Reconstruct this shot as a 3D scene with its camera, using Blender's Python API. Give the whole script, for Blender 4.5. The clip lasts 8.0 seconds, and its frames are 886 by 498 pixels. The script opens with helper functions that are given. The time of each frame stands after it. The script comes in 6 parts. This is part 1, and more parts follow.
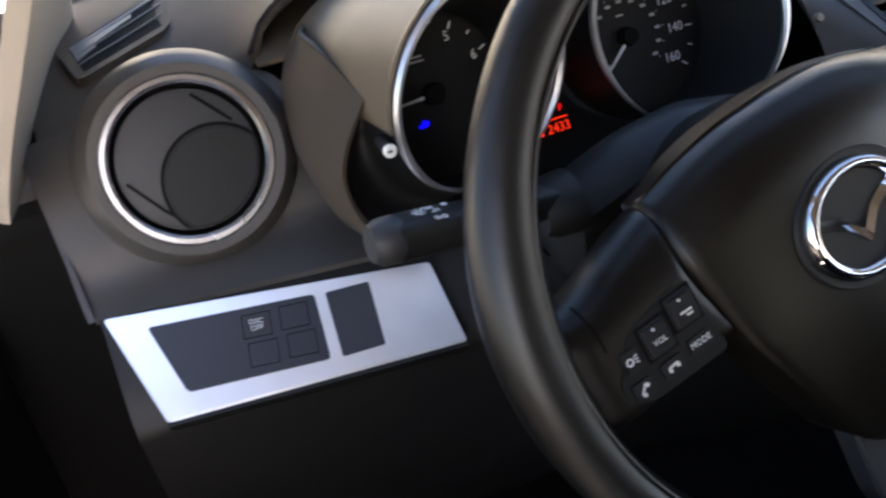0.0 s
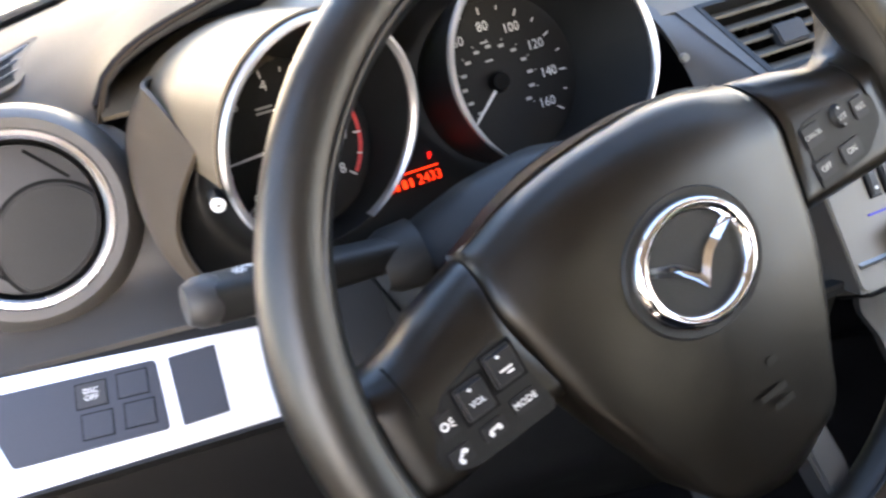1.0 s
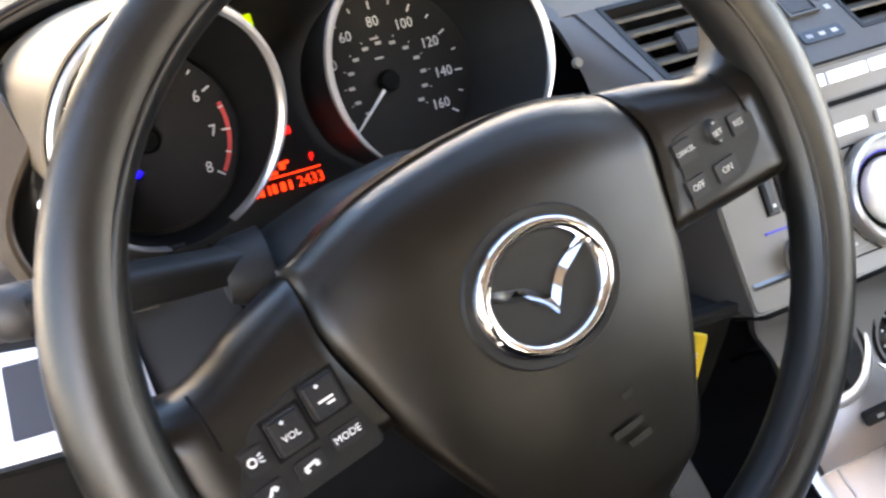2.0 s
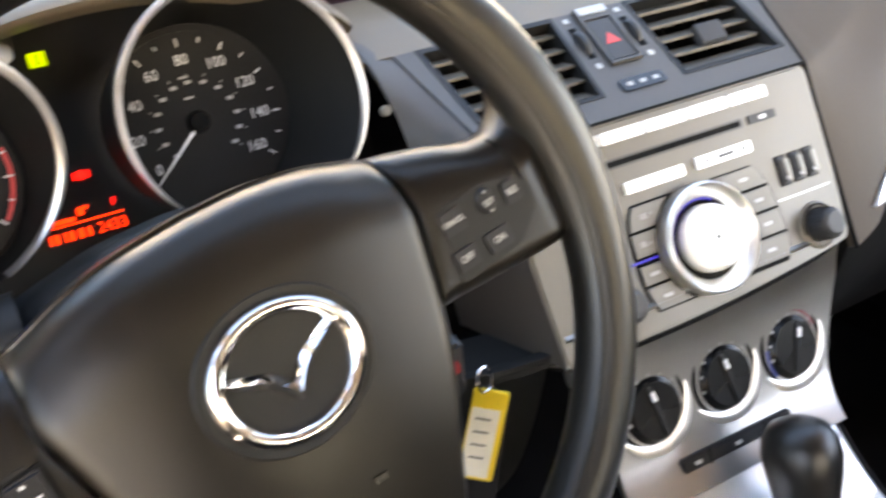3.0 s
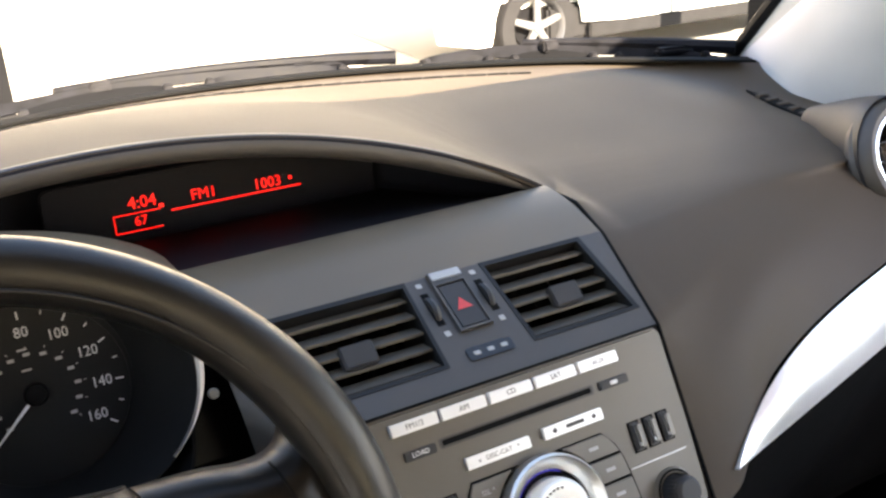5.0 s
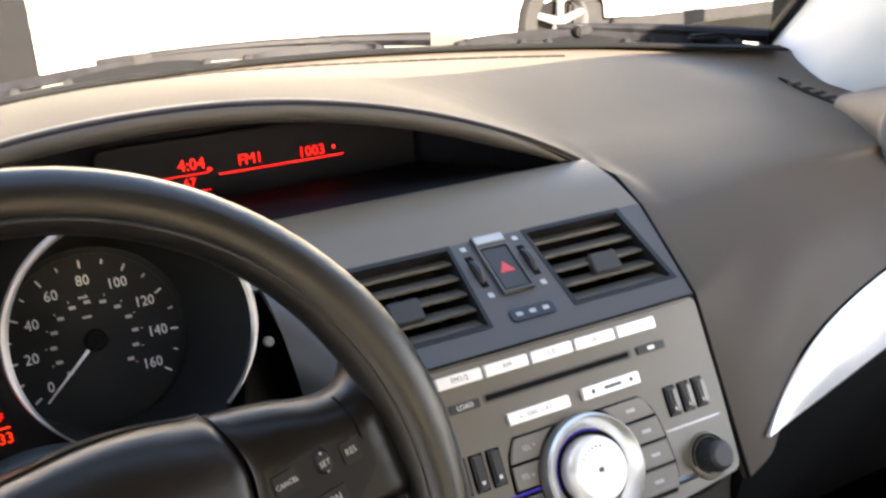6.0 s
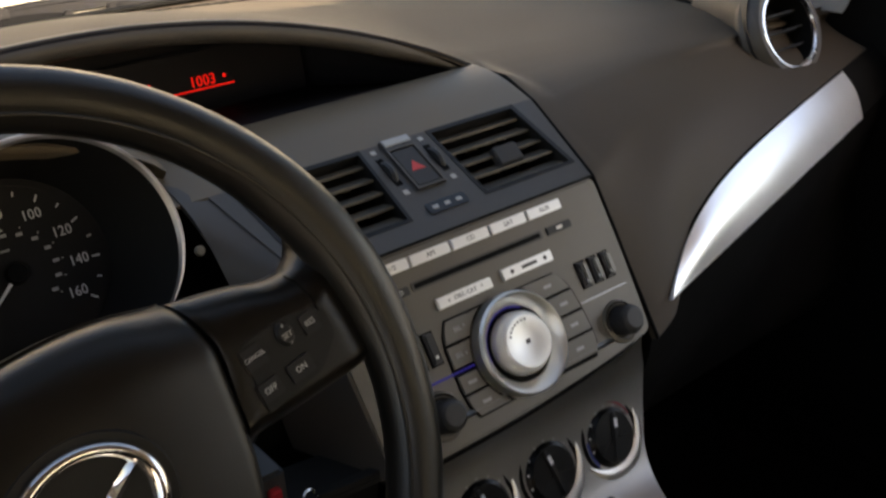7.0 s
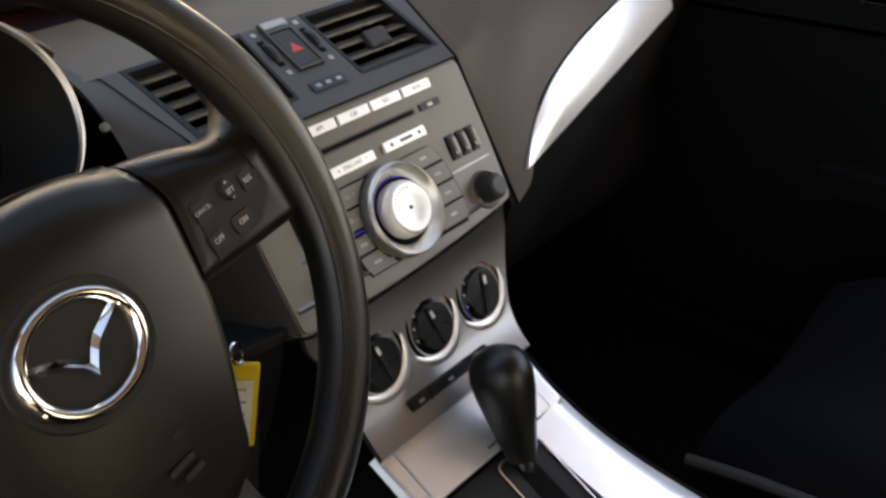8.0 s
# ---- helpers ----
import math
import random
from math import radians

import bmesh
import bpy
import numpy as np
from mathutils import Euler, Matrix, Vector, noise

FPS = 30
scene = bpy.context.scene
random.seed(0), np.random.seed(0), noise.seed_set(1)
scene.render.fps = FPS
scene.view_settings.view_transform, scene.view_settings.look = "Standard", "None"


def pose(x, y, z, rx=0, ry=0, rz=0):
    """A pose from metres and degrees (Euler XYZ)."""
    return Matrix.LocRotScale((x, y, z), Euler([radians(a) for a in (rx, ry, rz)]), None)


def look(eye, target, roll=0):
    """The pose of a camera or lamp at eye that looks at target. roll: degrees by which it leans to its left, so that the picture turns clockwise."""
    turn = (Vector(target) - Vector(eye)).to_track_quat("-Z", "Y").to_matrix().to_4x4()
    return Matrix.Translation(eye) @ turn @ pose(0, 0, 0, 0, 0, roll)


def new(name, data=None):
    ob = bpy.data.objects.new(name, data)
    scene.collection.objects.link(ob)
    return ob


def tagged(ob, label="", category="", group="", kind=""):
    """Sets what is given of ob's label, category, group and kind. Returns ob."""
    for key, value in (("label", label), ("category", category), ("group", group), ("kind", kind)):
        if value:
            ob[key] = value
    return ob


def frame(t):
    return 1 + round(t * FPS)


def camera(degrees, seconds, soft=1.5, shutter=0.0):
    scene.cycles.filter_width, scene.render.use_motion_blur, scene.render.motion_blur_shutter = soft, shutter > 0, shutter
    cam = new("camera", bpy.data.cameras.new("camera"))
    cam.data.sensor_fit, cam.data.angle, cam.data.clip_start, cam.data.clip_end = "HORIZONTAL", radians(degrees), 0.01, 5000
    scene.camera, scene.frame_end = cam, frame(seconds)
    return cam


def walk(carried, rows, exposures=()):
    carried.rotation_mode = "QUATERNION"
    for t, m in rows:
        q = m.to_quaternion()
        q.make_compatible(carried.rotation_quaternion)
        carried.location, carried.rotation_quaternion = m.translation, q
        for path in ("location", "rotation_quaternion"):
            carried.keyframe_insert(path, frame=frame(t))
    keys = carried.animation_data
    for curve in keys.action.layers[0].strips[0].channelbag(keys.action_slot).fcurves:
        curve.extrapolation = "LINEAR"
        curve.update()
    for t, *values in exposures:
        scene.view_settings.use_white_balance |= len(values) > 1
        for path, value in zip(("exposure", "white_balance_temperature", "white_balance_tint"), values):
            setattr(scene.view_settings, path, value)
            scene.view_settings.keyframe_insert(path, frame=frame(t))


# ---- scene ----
cam = camera(50.3, 8.0, soft=2.4, shutter=0.4)
PATH = [
    (0, (-0.627, -0.53, 1.195), (-0.144, 1.107, 0.153), -10.0),
    (0.5, (-0.587, -0.531, 1.178), (-0.063, 1.121, 0.181), -11.5),
    (1, (-0.552, -0.532, 1.169), (0.02, 1.13, 0.214), -10.3),
    (1.2, (-0.534, -0.526, 1.159), (0.05, 1.132, 0.205), -9.7),
    (2.3, (-0.471, -0.521, 1.152), (0.189, 1.09, 0.168), -6.5),
    (2.5, (-0.456, -0.523, 1.154), (0.222, 1.078, 0.165), -5.9),
    (3, (-0.407, -0.526, 1.166), (0.37, 1.026, 0.171), -4.6),
    (3.5, (-0.346, -0.537, 1.177), (0.597, 0.943, 0.217), -3.9),
    (4, (-0.313, -0.546, 1.197), (0.706, 0.942, 0.333), -3.7),
    (4.5, (-0.307, -0.543, 1.223), (0.657, 1.046, 0.484), -4.0),
    (4.7, (-0.299, -0.541, 1.231), (0.625, 1.08, 0.509), -4.1),
    (5.8, (-0.332, -0.554, 1.223), (0.508, 1.121, 0.523), -2.3),
    (6, (-0.337, -0.555, 1.218), (0.523, 1.102, 0.502), -2.3),
    (6.5, (-0.359, -0.559, 1.203), (0.652, 0.984, 0.431), -2.4),
    (7, (-0.389, -0.57, 1.188), (0.679, 0.913, 0.376), -5.2),
    (7.5, (-0.43, -0.567, 1.182), (0.76, 0.75, 0.261), -3.9),
    (8, (-0.483, -0.576, 1.191), (0.823, 0.561, 0.19), -1.7),
]
STOPS = [(0.0, 3.79, 6600), (0.5, 4.15, 6800), (1.0, 5.45, 7000), (2.5, 5.46, 7650), (3.0, 5.5, 8150), (3.5, 4.1, 8550), (4.0, 3.0, 8700), (4.5, 3.68, 7700), (6.0, 4.68, 7700), (6.5, 3.75, 7950), (7.0, 3.08, 8600), (7.5, 2.82, 9300), (8.0, 3.9, 9000)]
walk(cam, [(t, look(eye, target, roll)) for t, eye, target, roll in PATH], [(t, s, kelvin, 20) for t, s, kelvin in STOPS])

# ---- light ----
world = bpy.data.worlds.new("sky")
scene.world = world
world.use_nodes = True
wn = world.node_tree.nodes
sky = wn.new("ShaderNodeTexSky")
sky.sky_type, sky.sun_disc = "NISHITA", False
sky.sun_elevation, sky.sun_rotation = radians(31), radians(180)
world.node_tree.links.new(sky.outputs[0], wn["Background"].inputs[0])
wn["Background"].inputs[1].default_value = 0.080
sun_data = bpy.data.lights.new("sun", "SUN")
sun_data.energy, sun_data.angle, sun_data.color = 4.9, radians(0.6), (1.0, 0.92, 0.80)
sun = new("sun", sun_data)
sun.matrix_world = look((0.0, -6.0, 3.6), (0, 0, 0))

# ---- materials ----
def material(name, color, rough=0.5, metal=0.0, grain=0.0, grain_scale=900.0, vary=0.12, vary_scale=9.0,
             emit=None, power=0.0, coat=0.0, bump_dist=0.0004, rough_vary=0.08, spec=0.5):
    """A surface with variation at two scales: a fine grain with relief and broad patches of wear."""
    m = bpy.data.materials.new(name)
    m.use_nodes = True
    nt = m.node_tree
    b = nt.nodes["Principled BSDF"]
    b.inputs["Base Color"].default_value = (*color, 1)
    b.inputs["Roughness"].default_value = rough
    b.inputs["Metallic"].default_value = metal
    b.inputs["Coat Weight"].default_value = coat
    b.inputs["Specular IOR Level"].default_value = spec
    if emit:
        b.inputs["Emission Color"].default_value = (*emit, 1)
        b.inputs["Emission Strength"].default_value = power
        return m
    tc = nt.nodes.new("ShaderNodeTexCoord")
    broad = nt.nodes.new("ShaderNodeTexNoise")
    broad.inputs["Scale"].default_value, broad.inputs["Detail"].default_value = vary_scale, 5
    fine = nt.nodes.new("ShaderNodeTexNoise")
    fine.inputs["Scale"].default_value, fine.inputs["Detail"].default_value = grain_scale, 2
    for n in (broad, fine):
        nt.links.new(tc.outputs["Object"], n.inputs["Vector"])
    ramp = nt.nodes.new("ShaderNodeMapRange")
    ramp.inputs["From Min"].default_value, ramp.inputs["From Max"].default_value = 0.3, 0.7
    ramp.inputs["To Min"].default_value, ramp.inputs["To Max"].default_value = 1 - vary, 1 + vary
    nt.links.new(broad.outputs["Fac"], ramp.inputs["Value"])
    mix = nt.nodes.new("ShaderNodeVectorMath")
    mix.operation = "SCALE"
    mix.inputs[0].default_value = color
    nt.links.new(ramp.outputs["Result"], mix.inputs["Scale"])
    nt.links.new(mix.outputs["Vector"], b.inputs["Base Color"])
    rr = nt.nodes.new("ShaderNodeMapRange")
    rr.inputs["From Min"].default_value, rr.inputs["From Max"].default_value = 0.3, 0.7
    rr.inputs["To Min"].default_value = max(0.02, rough - rough_vary)
    rr.inputs["To Max"].default_value = min(1.0, rough + rough_vary)
    nt.links.new(broad.outputs["Fac"], rr.inputs["Value"])
    nt.links.new(rr.outputs["Result"], b.inputs["Roughness"])
    if grain:
        bump = nt.nodes.new("ShaderNodeBump")
        bump.inputs["Strength"].default_value, bump.inputs["Distance"].default_value = grain, bump_dist
        nt.links.new(fine.outputs["Fac"], bump.inputs["Height"])
        nt.links.new(bump.outputs["Normal"], b.inputs["Normal"])
    return m


def leather(name, color, rough, spec=0.4, relief=0.14):
    """Grained leather: creased cells as fine relief over soft wear."""
    m = material(name, color, rough, vary=0.14, vary_scale=22, rough_vary=0.05, spec=spec)
    nt = m.node_tree
    b = nt.nodes["Principled BSDF"]
    tc = nt.nodes.new("ShaderNodeTexCoord")
    cell = nt.nodes.new("ShaderNodeTexVoronoi")
    cell.feature, cell.inputs["Scale"].default_value = "DISTANCE_TO_EDGE", 900
    nt.links.new(tc.outputs["Object"], cell.inputs["Vector"])
    bump = nt.nodes.new("ShaderNodeBump")
    bump.inputs["Strength"].default_value, bump.inputs["Distance"].default_value = relief, 0.0004
    nt.links.new(cell.outputs["Distance"], bump.inputs["Height"])
    nt.links.new(bump.outputs["Normal"], b.inputs["Normal"])
    return m


SOFT = material("soft_touch_dash", (0.055, 0.0425, 0.031), 0.60, grain=0.25, grain_scale=1300, vary=0.06, spec=0.24, rough_vary=0.02)
HARD = material("hard_dash_plastic", (0.045, 0.041, 0.037), 0.45, grain=0.3, grain_scale=1400, vary=0.1)
# Paler and warmer than SOFT: windscreen light on upward faces put into the colour.
LEDGE = material("lit_ledge_plastic", (0.108, 0.085, 0.057), 0.45, grain=0.3, grain_scale=1300, vary=0.1)
SLAT = material("brown_grey_slat_plastic", (0.070, 0.058, 0.044), 0.5, grain=0.2, grain_scale=1300, vary=0.1)
STACK = material("dark_grey_satin_plastic", (0.118, 0.106, 0.088), 0.42, metal=0.3, grain=0.08, vary=0.08)
DARK = material("black_plastic", (0.008, 0.008, 0.008), 0.5, grain=0.2, vary=0.15, spec=0.28)
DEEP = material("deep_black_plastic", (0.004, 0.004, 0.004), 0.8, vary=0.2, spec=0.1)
DIAL = material("matte_black_dial", (0.005, 0.005, 0.005), 0.55, vary=0.15, spec=0.25)
# Console's silver paint with the heater face's shade put into a darker colour.
HEATER = material("dimmed_silver_paint", (0.27, 0.262, 0.25), 0.32, metal=0.9, vary=0.04, vary_scale=30, rough_vary=0.02)
GLOSS = material("gloss_black", (0.006, 0.006, 0.007), 0.16, vary=0.1, rough_vary=0.05)
GLAZED = material("glazed_black_plastic", (0.003, 0.003, 0.003), 0.28, vary=0.1, spec=0.3)
SCREEN = material("smoked_display_lens", (0.010, 0.010, 0.013), 0.6, vary=0.06, rough_vary=0.02, spec=0.12)
SILVER = material("satin_silver_paint", (0.91, 0.92, 0.93), 0.33, metal=0.8, vary=0.03, vary_scale=30, rough_vary=0.02)
STRIP_SILVER = material("pale_silver_strip_paint", (0.96, 0.96, 0.96), 0.31, metal=0.68, vary=0.02, vary_scale=30, rough_vary=0.02)
TRAY_SILVER = material("satin_silver_console_paint", (0.96, 0.96, 0.95), 0.33, metal=0.75, vary=0.03, vary_scale=30, rough_vary=0.02)
RING_METAL = material("dim_silver_dial_ring", (0.56, 0.55, 0.55), 0.36, metal=0.9, vary=0.04, vary_scale=60)
BRUSHED = material("brushed_silver_ring", (0.74, 0.72, 0.68), 0.36, metal=0.9, vary=0.04, vary_scale=60)
BUTTON_SILVER = material("silver_button_paint", (0.82, 0.82, 0.80), 0.4, metal=0.5, vary=0.05)
CHROME = material("chrome", (0.74, 0.75, 0.77), 0.07, metal=1.0, vary=0.03, rough_vary=0.04)
SATIN_CHROME = material("satin_chrome", (0.78, 0.78, 0.80), 0.22, metal=1.0, vary=0.04)
LEATHER = leather("worn_black_leather", (0.006, 0.0056, 0.005), 0.36, 0.45, 0.32)
AIRBAG = leather("grained_black_cover", (0.0056, 0.0042, 0.0028), 0.34, 0.30, 0.22)
SPOKE_SKIN = leather("smooth_black_spoke_skin", (0.0050, 0.0039, 0.0027), 0.34, 0.30)
BLACK_KEY = material("black_switch_rubber", (0.009, 0.009, 0.010), 0.5, grain=0.15, vary=0.1, spec=0.25)
KEYCAP = material("dark_key_rubber", (0.020, 0.020, 0.021), 0.55, grain=0.15, vary=0.1)
PIPING = material("grey_piping_cloth", (0.05, 0.05, 0.048), 0.7, grain=0.3, vary=0.2, spec=0.2)
KEY_HIGHLIGHT = material("key_highlight_grey", (0.20, 0.19, 0.17), 0.42, metal=0.3, vary=0.08)
GREY_KEY = material("grey_key_plastic", (0.145, 0.133, 0.112), 0.45, grain=0.1, vary=0.08)
PRINT = material("white_print", (0.62, 0.62, 0.62), 0.6, vary=0.1, vary_scale=300)
DIM_PRINT = material("faint_print", (0.36, 0.36, 0.35), 0.6, vary=0.1, vary_scale=300)
DARK_PRINT = material("dark_print", (0.05, 0.05, 0.05), 0.6, vary=0.1, vary_scale=300)
RED_PRINT = material("red_print", (0.55, 0.05, 0.05), 0.6, vary=0.1, vary_scale=300)
DARK_RED = material("dark_red_print", (0.16, 0.012, 0.012), 0.6, vary=0.1, vary_scale=300)
RED_LIGHT = material("red_display_segments", (0.3, 0.0, 0.0), 0.5, emit=(1.0, 0.012, 0.008), power=0.10)
ORANGE_LIGHT = material("orange_display_segments", (0.3, 0.05, 0.0), 0.5, emit=(1.0, 0.03, 0.006), power=0.09)
BLUE_LIGHT = material("blue_indicator", (0.0, 0.0, 0.3), 0.5, emit=(0.0, 0.0, 1.0), power=0.10)
BLUE_LINE = material("dim_blue_light_line", (0.0, 0.0, 0.1), 0.5, emit=(0.03, 0.02, 0.6), power=0.028)
GREEN_LIGHT = material("yellow_green_indicator", (0.2, 0.3, 0.0), 0.5, emit=(0.5, 0.8, 0.0), power=0.035)
PILLAR = material("pale_grey_trim", (0.33, 0.355, 0.375), 0.6, grain=0.2, vary=0.06)
CREAM = material("pale_beige_trim", (0.30, 0.26, 0.21), 0.6, grain=0.2, vary=0.06)
ROOFLINING = material("beige_roof_lining", (0.17, 0.14, 0.11), 0.9, grain=0.4, grain_scale=500, vary=0.08)
FABRIC = material("dark_seat_fabric", (0.004, 0.004, 0.0043), 0.9, grain=0.6, grain_scale=700, vary=0.2, spec=0.1)
CARPET = material("black_carpet", (0.007, 0.007, 0.007), 1.0, grain=0.8, grain_scale=400, vary=0.3, spec=0.05)
RUBBER = material("black_rubber", (0.011, 0.011, 0.012), 0.7, grain=0.3, vary=0.2, spec=0.12)
YELLOW = material("yellow_plastic_tag", (0.75, 0.52, 0.03), 0.4, vary=0.08)
PAPER = material("paper_label", (0.70, 0.66, 0.55), 0.7, vary=0.1, vary_scale=60)
BODY_DARK = material("blue_grey_body_paint", (0.06, 0.075, 0.11), 0.3, metal=0.3, coat=0.5, vary=0.05)
BODY_WHITE = material("cream_white_body_paint", (0.62, 0.62, 0.58), 0.35, coat=0.5, vary=0.05, vary_scale=2)
CONCRETE = material("sunlit_concrete", (0.46, 0.43, 0.38), 0.85, grain=0.6, grain_scale=60, vary=0.15, vary_scale=0.8, bump_dist=0.002)
SHADED_DRIVE = material("shaded_drive_grey", (0.24, 0.24, 0.23), 0.9, grain=0.8, grain_scale=90, vary=0.2, vary_scale=0.6, bump_dist=0.004)
FLAP = material("blue_grey_flap_plastic", (0.085, 0.092, 0.105), 0.45, grain=0.15, vary=0.1)
BLANK = material("blue_black_blank_plastic", (0.018, 0.020, 0.026), 0.42, grain=0.15, vary=0.1)
ARM = material("weathered_grey_metal", (0.0050, 0.0052, 0.0070), 0.6, vary=0.6, vary_scale=60, spec=0.1)
PALE_METAL = material("pale_worn_metal", (0.009, 0.009, 0.011), 0.5, vary=0.4, vary_scale=80, spec=0.2)
ALLOY = material("grey_alloy_paint", (0.12, 0.12, 0.125), 0.35, metal=0.6, vary=0.05)
WALL = material("cream_bounce_wall", (0.40, 0.36, 0.305), 0.9, grain=0.5, grain_scale=40, vary=0.12, vary_scale=0.7, bump_dist=0.003)
POST = material("weathered_grey_post", (0.0045, 0.0047, 0.0056), 0.8, grain=0.3, grain_scale=80, vary=0.25, vary_scale=3, spec=0.06)


def clear_glass(name, tint):
    """Tinted glass: light passes straight through it and a little is mirrored."""
    m = bpy.data.materials.new(name)
    m.use_nodes = True
    nt = m.node_tree
    nt.nodes.clear()
    out = nt.nodes.new("ShaderNodeOutputMaterial")
    mix = nt.nodes.new("ShaderNodeMixShader")
    clear = nt.nodes.new("ShaderNodeBsdfTransparent")
    clear.inputs["Color"].default_value = (*tint, 1)
    gloss = nt.nodes.new("ShaderNodeBsdfGlossy")
    gloss.inputs["Roughness"].default_value = 0.0
    mix.inputs[0].default_value = 0.02
    nt.links.new(clear.outputs["BSDF"], mix.inputs[1])
    nt.links.new(gloss.outputs["BSDF"], mix.inputs[2])
    nt.links.new(mix.outputs["Shader"], out.inputs["Surface"])
    return m


GLASS = clear_glass("windscreen_glass", (0.82, 0.84, 0.82))
TINTED = clear_glass("dimming_side_glass", (0.72, 0.73, 0.72))

# ---- builders ----
def part(name, bm, mat, parent=None, label="", smooth=35):
    """Links a bmesh as one mesh object under its thing or part."""
    me = bpy.data.meshes.new(name)
    if smooth:
        for f in bm.faces:
            f.smooth = True
        for e in bm.edges:
            if len(e.link_faces) == 2 and e.calc_face_angle(0) > radians(smooth):
                e.smooth = False
    bm.to_mesh(me)
    bm.free()
    me.materials.append(mat)
    ob = new(name, me)
    if parent is not None:
        ob.parent = parent
    if label:
        ob["label"] = label
    return ob


def twin(name, ob, m, parent):
    """A further piece on the same mesh as ob."""
    o = new(name, ob.data)
    o.parent = parent
    o.matrix_local = m
    return o


def thing(name, m, label, category, group="", kind=""):
    ob = new(name)
    ob.empty_display_size = 0.02
    ob.matrix_world = m
    return tagged(ob, label, category, group, kind)


def box(bm, x0, x1, y0, y1, z0, z1, bevel=0.0, segs=2):
    """A box between two corners with rounded edges."""
    made = bmesh.ops.create_cube(bm, size=1)["verts"]
    for v in made:
        v.co = Vector(((x0 + x1) / 2 + v.co.x * (x1 - x0), (y0 + y1) / 2 + v.co.y * (y1 - y0), (z0 + z1) / 2 + v.co.z * (z1 - z0)))
    if bevel:
        edges = list({e for v in made for e in v.link_edges})
        bmesh.ops.bevel(bm, geom=edges, offset=bevel, segments=segs, affect="EDGES", clamp_overlap=True)
    return bm


def slab(x0, x1, y0, y1, z0, z1, bevel=0.001, segs=2):
    return box(bmesh.new(), x0, x1, y0, y1, z0, z1, bevel, segs)


def rounded(points, radius, n=4):
    """A polygon with its corners rounded."""
    out, k = [], len(points)
    for i in range(k):
        p, a, b = Vector(points[i]), Vector(points[i - 1]), Vector(points[(i + 1) % k])
        r = min(radius, (a - p).length * 0.45, (b - p).length * 0.45)
        s, e = p + (a - p).normalized() * r, p + (b - p).normalized() * r
        for j in range(n + 1):
            t = j / n
            out.append((s * (1 - t) ** 2 + p * (2 * t * (1 - t)) + e * t * t).to_2d())
    return out


def prism(points, z0, z1, bevel=0.0, segs=2, bm=None):
    """A flat outline in x and y raised from z0 to z1."""
    bm = bm or bmesh.new()
    low = [bm.verts.new((p[0], p[1], z0)) for p in points]
    high = [bm.verts.new((p[0], p[1], z1)) for p in points]
    k = len(points)
    top = bm.faces.new(high)
    bm.faces.new(low[::-1])
    for i in range(k):
        bm.faces.new((low[i], low[(i + 1) % k], high[(i + 1) % k], high[i]))
    bmesh.ops.recalc_face_normals(bm, faces=bm.faces)
    if bevel:
        bmesh.ops.bevel(bm, geom=list(top.edges), offset=bevel, segments=segs, affect="EDGES", clamp_overlap=True)
    return bm


def frame_prism(outer, inner, z0, z1, bm=None):
    """A raised ring between two outlines with the same count of points."""
    bm = bm or bmesh.new()
    rows = [[bm.verts.new((p[0], p[1], z)) for p in o] for o, z in ((outer, z0), (outer, z1), (inner, z1), (inner, z0))]
    k = len(outer)
    for a in range(4):
        p, q = rows[a], rows[(a + 1) % 4]
        for i in range(k):
            bm.faces.new((p[i], p[(i + 1) % k], q[(i + 1) % k], q[i]))
    bmesh.ops.recalc_face_normals(bm, faces=bm.faces)
    return bm


def lathe(profile, segs=48, start=0.0, end=360.0, closed=False, sx=1.0, sy=1.0, bm=None):
    """Turns pairs of radius and height round the z axis; closed joins the last pair to the first."""
    bm = bm or bmesh.new()
    full = abs(end - start) > 359.9
    count = segs if full else segs + 1
    rings = []
    for i in range(count):
        a = radians(start + (end - start) * i / segs)
        rings.append([bm.verts.new((r * math.cos(a) * sx, r * math.sin(a) * sy, h)) for r, h in profile])
    k = len(profile)
    for i in range(segs):
        p, q = rings[i], rings[(i + 1) % count]
        for j in range(k if closed else k - 1):
            bm.faces.new((p[j], q[j], q[(j + 1) % k], p[(j + 1) % k]))
    if not full and closed:
        bm.faces.new(rings[0][::-1])
        bm.faces.new(rings[-1])
    bmesh.ops.remove_doubles(bm, verts=bm.verts, dist=1e-6)
    bmesh.ops.recalc_face_normals(bm, faces=bm.faces)
    return bm


def circle(r, n=12, cx=0.0, cy=0.0):
    return [(cx + r * math.cos(2 * math.pi * i / n), cy + r * math.sin(2 * math.pi * i / n)) for i in range(n)]


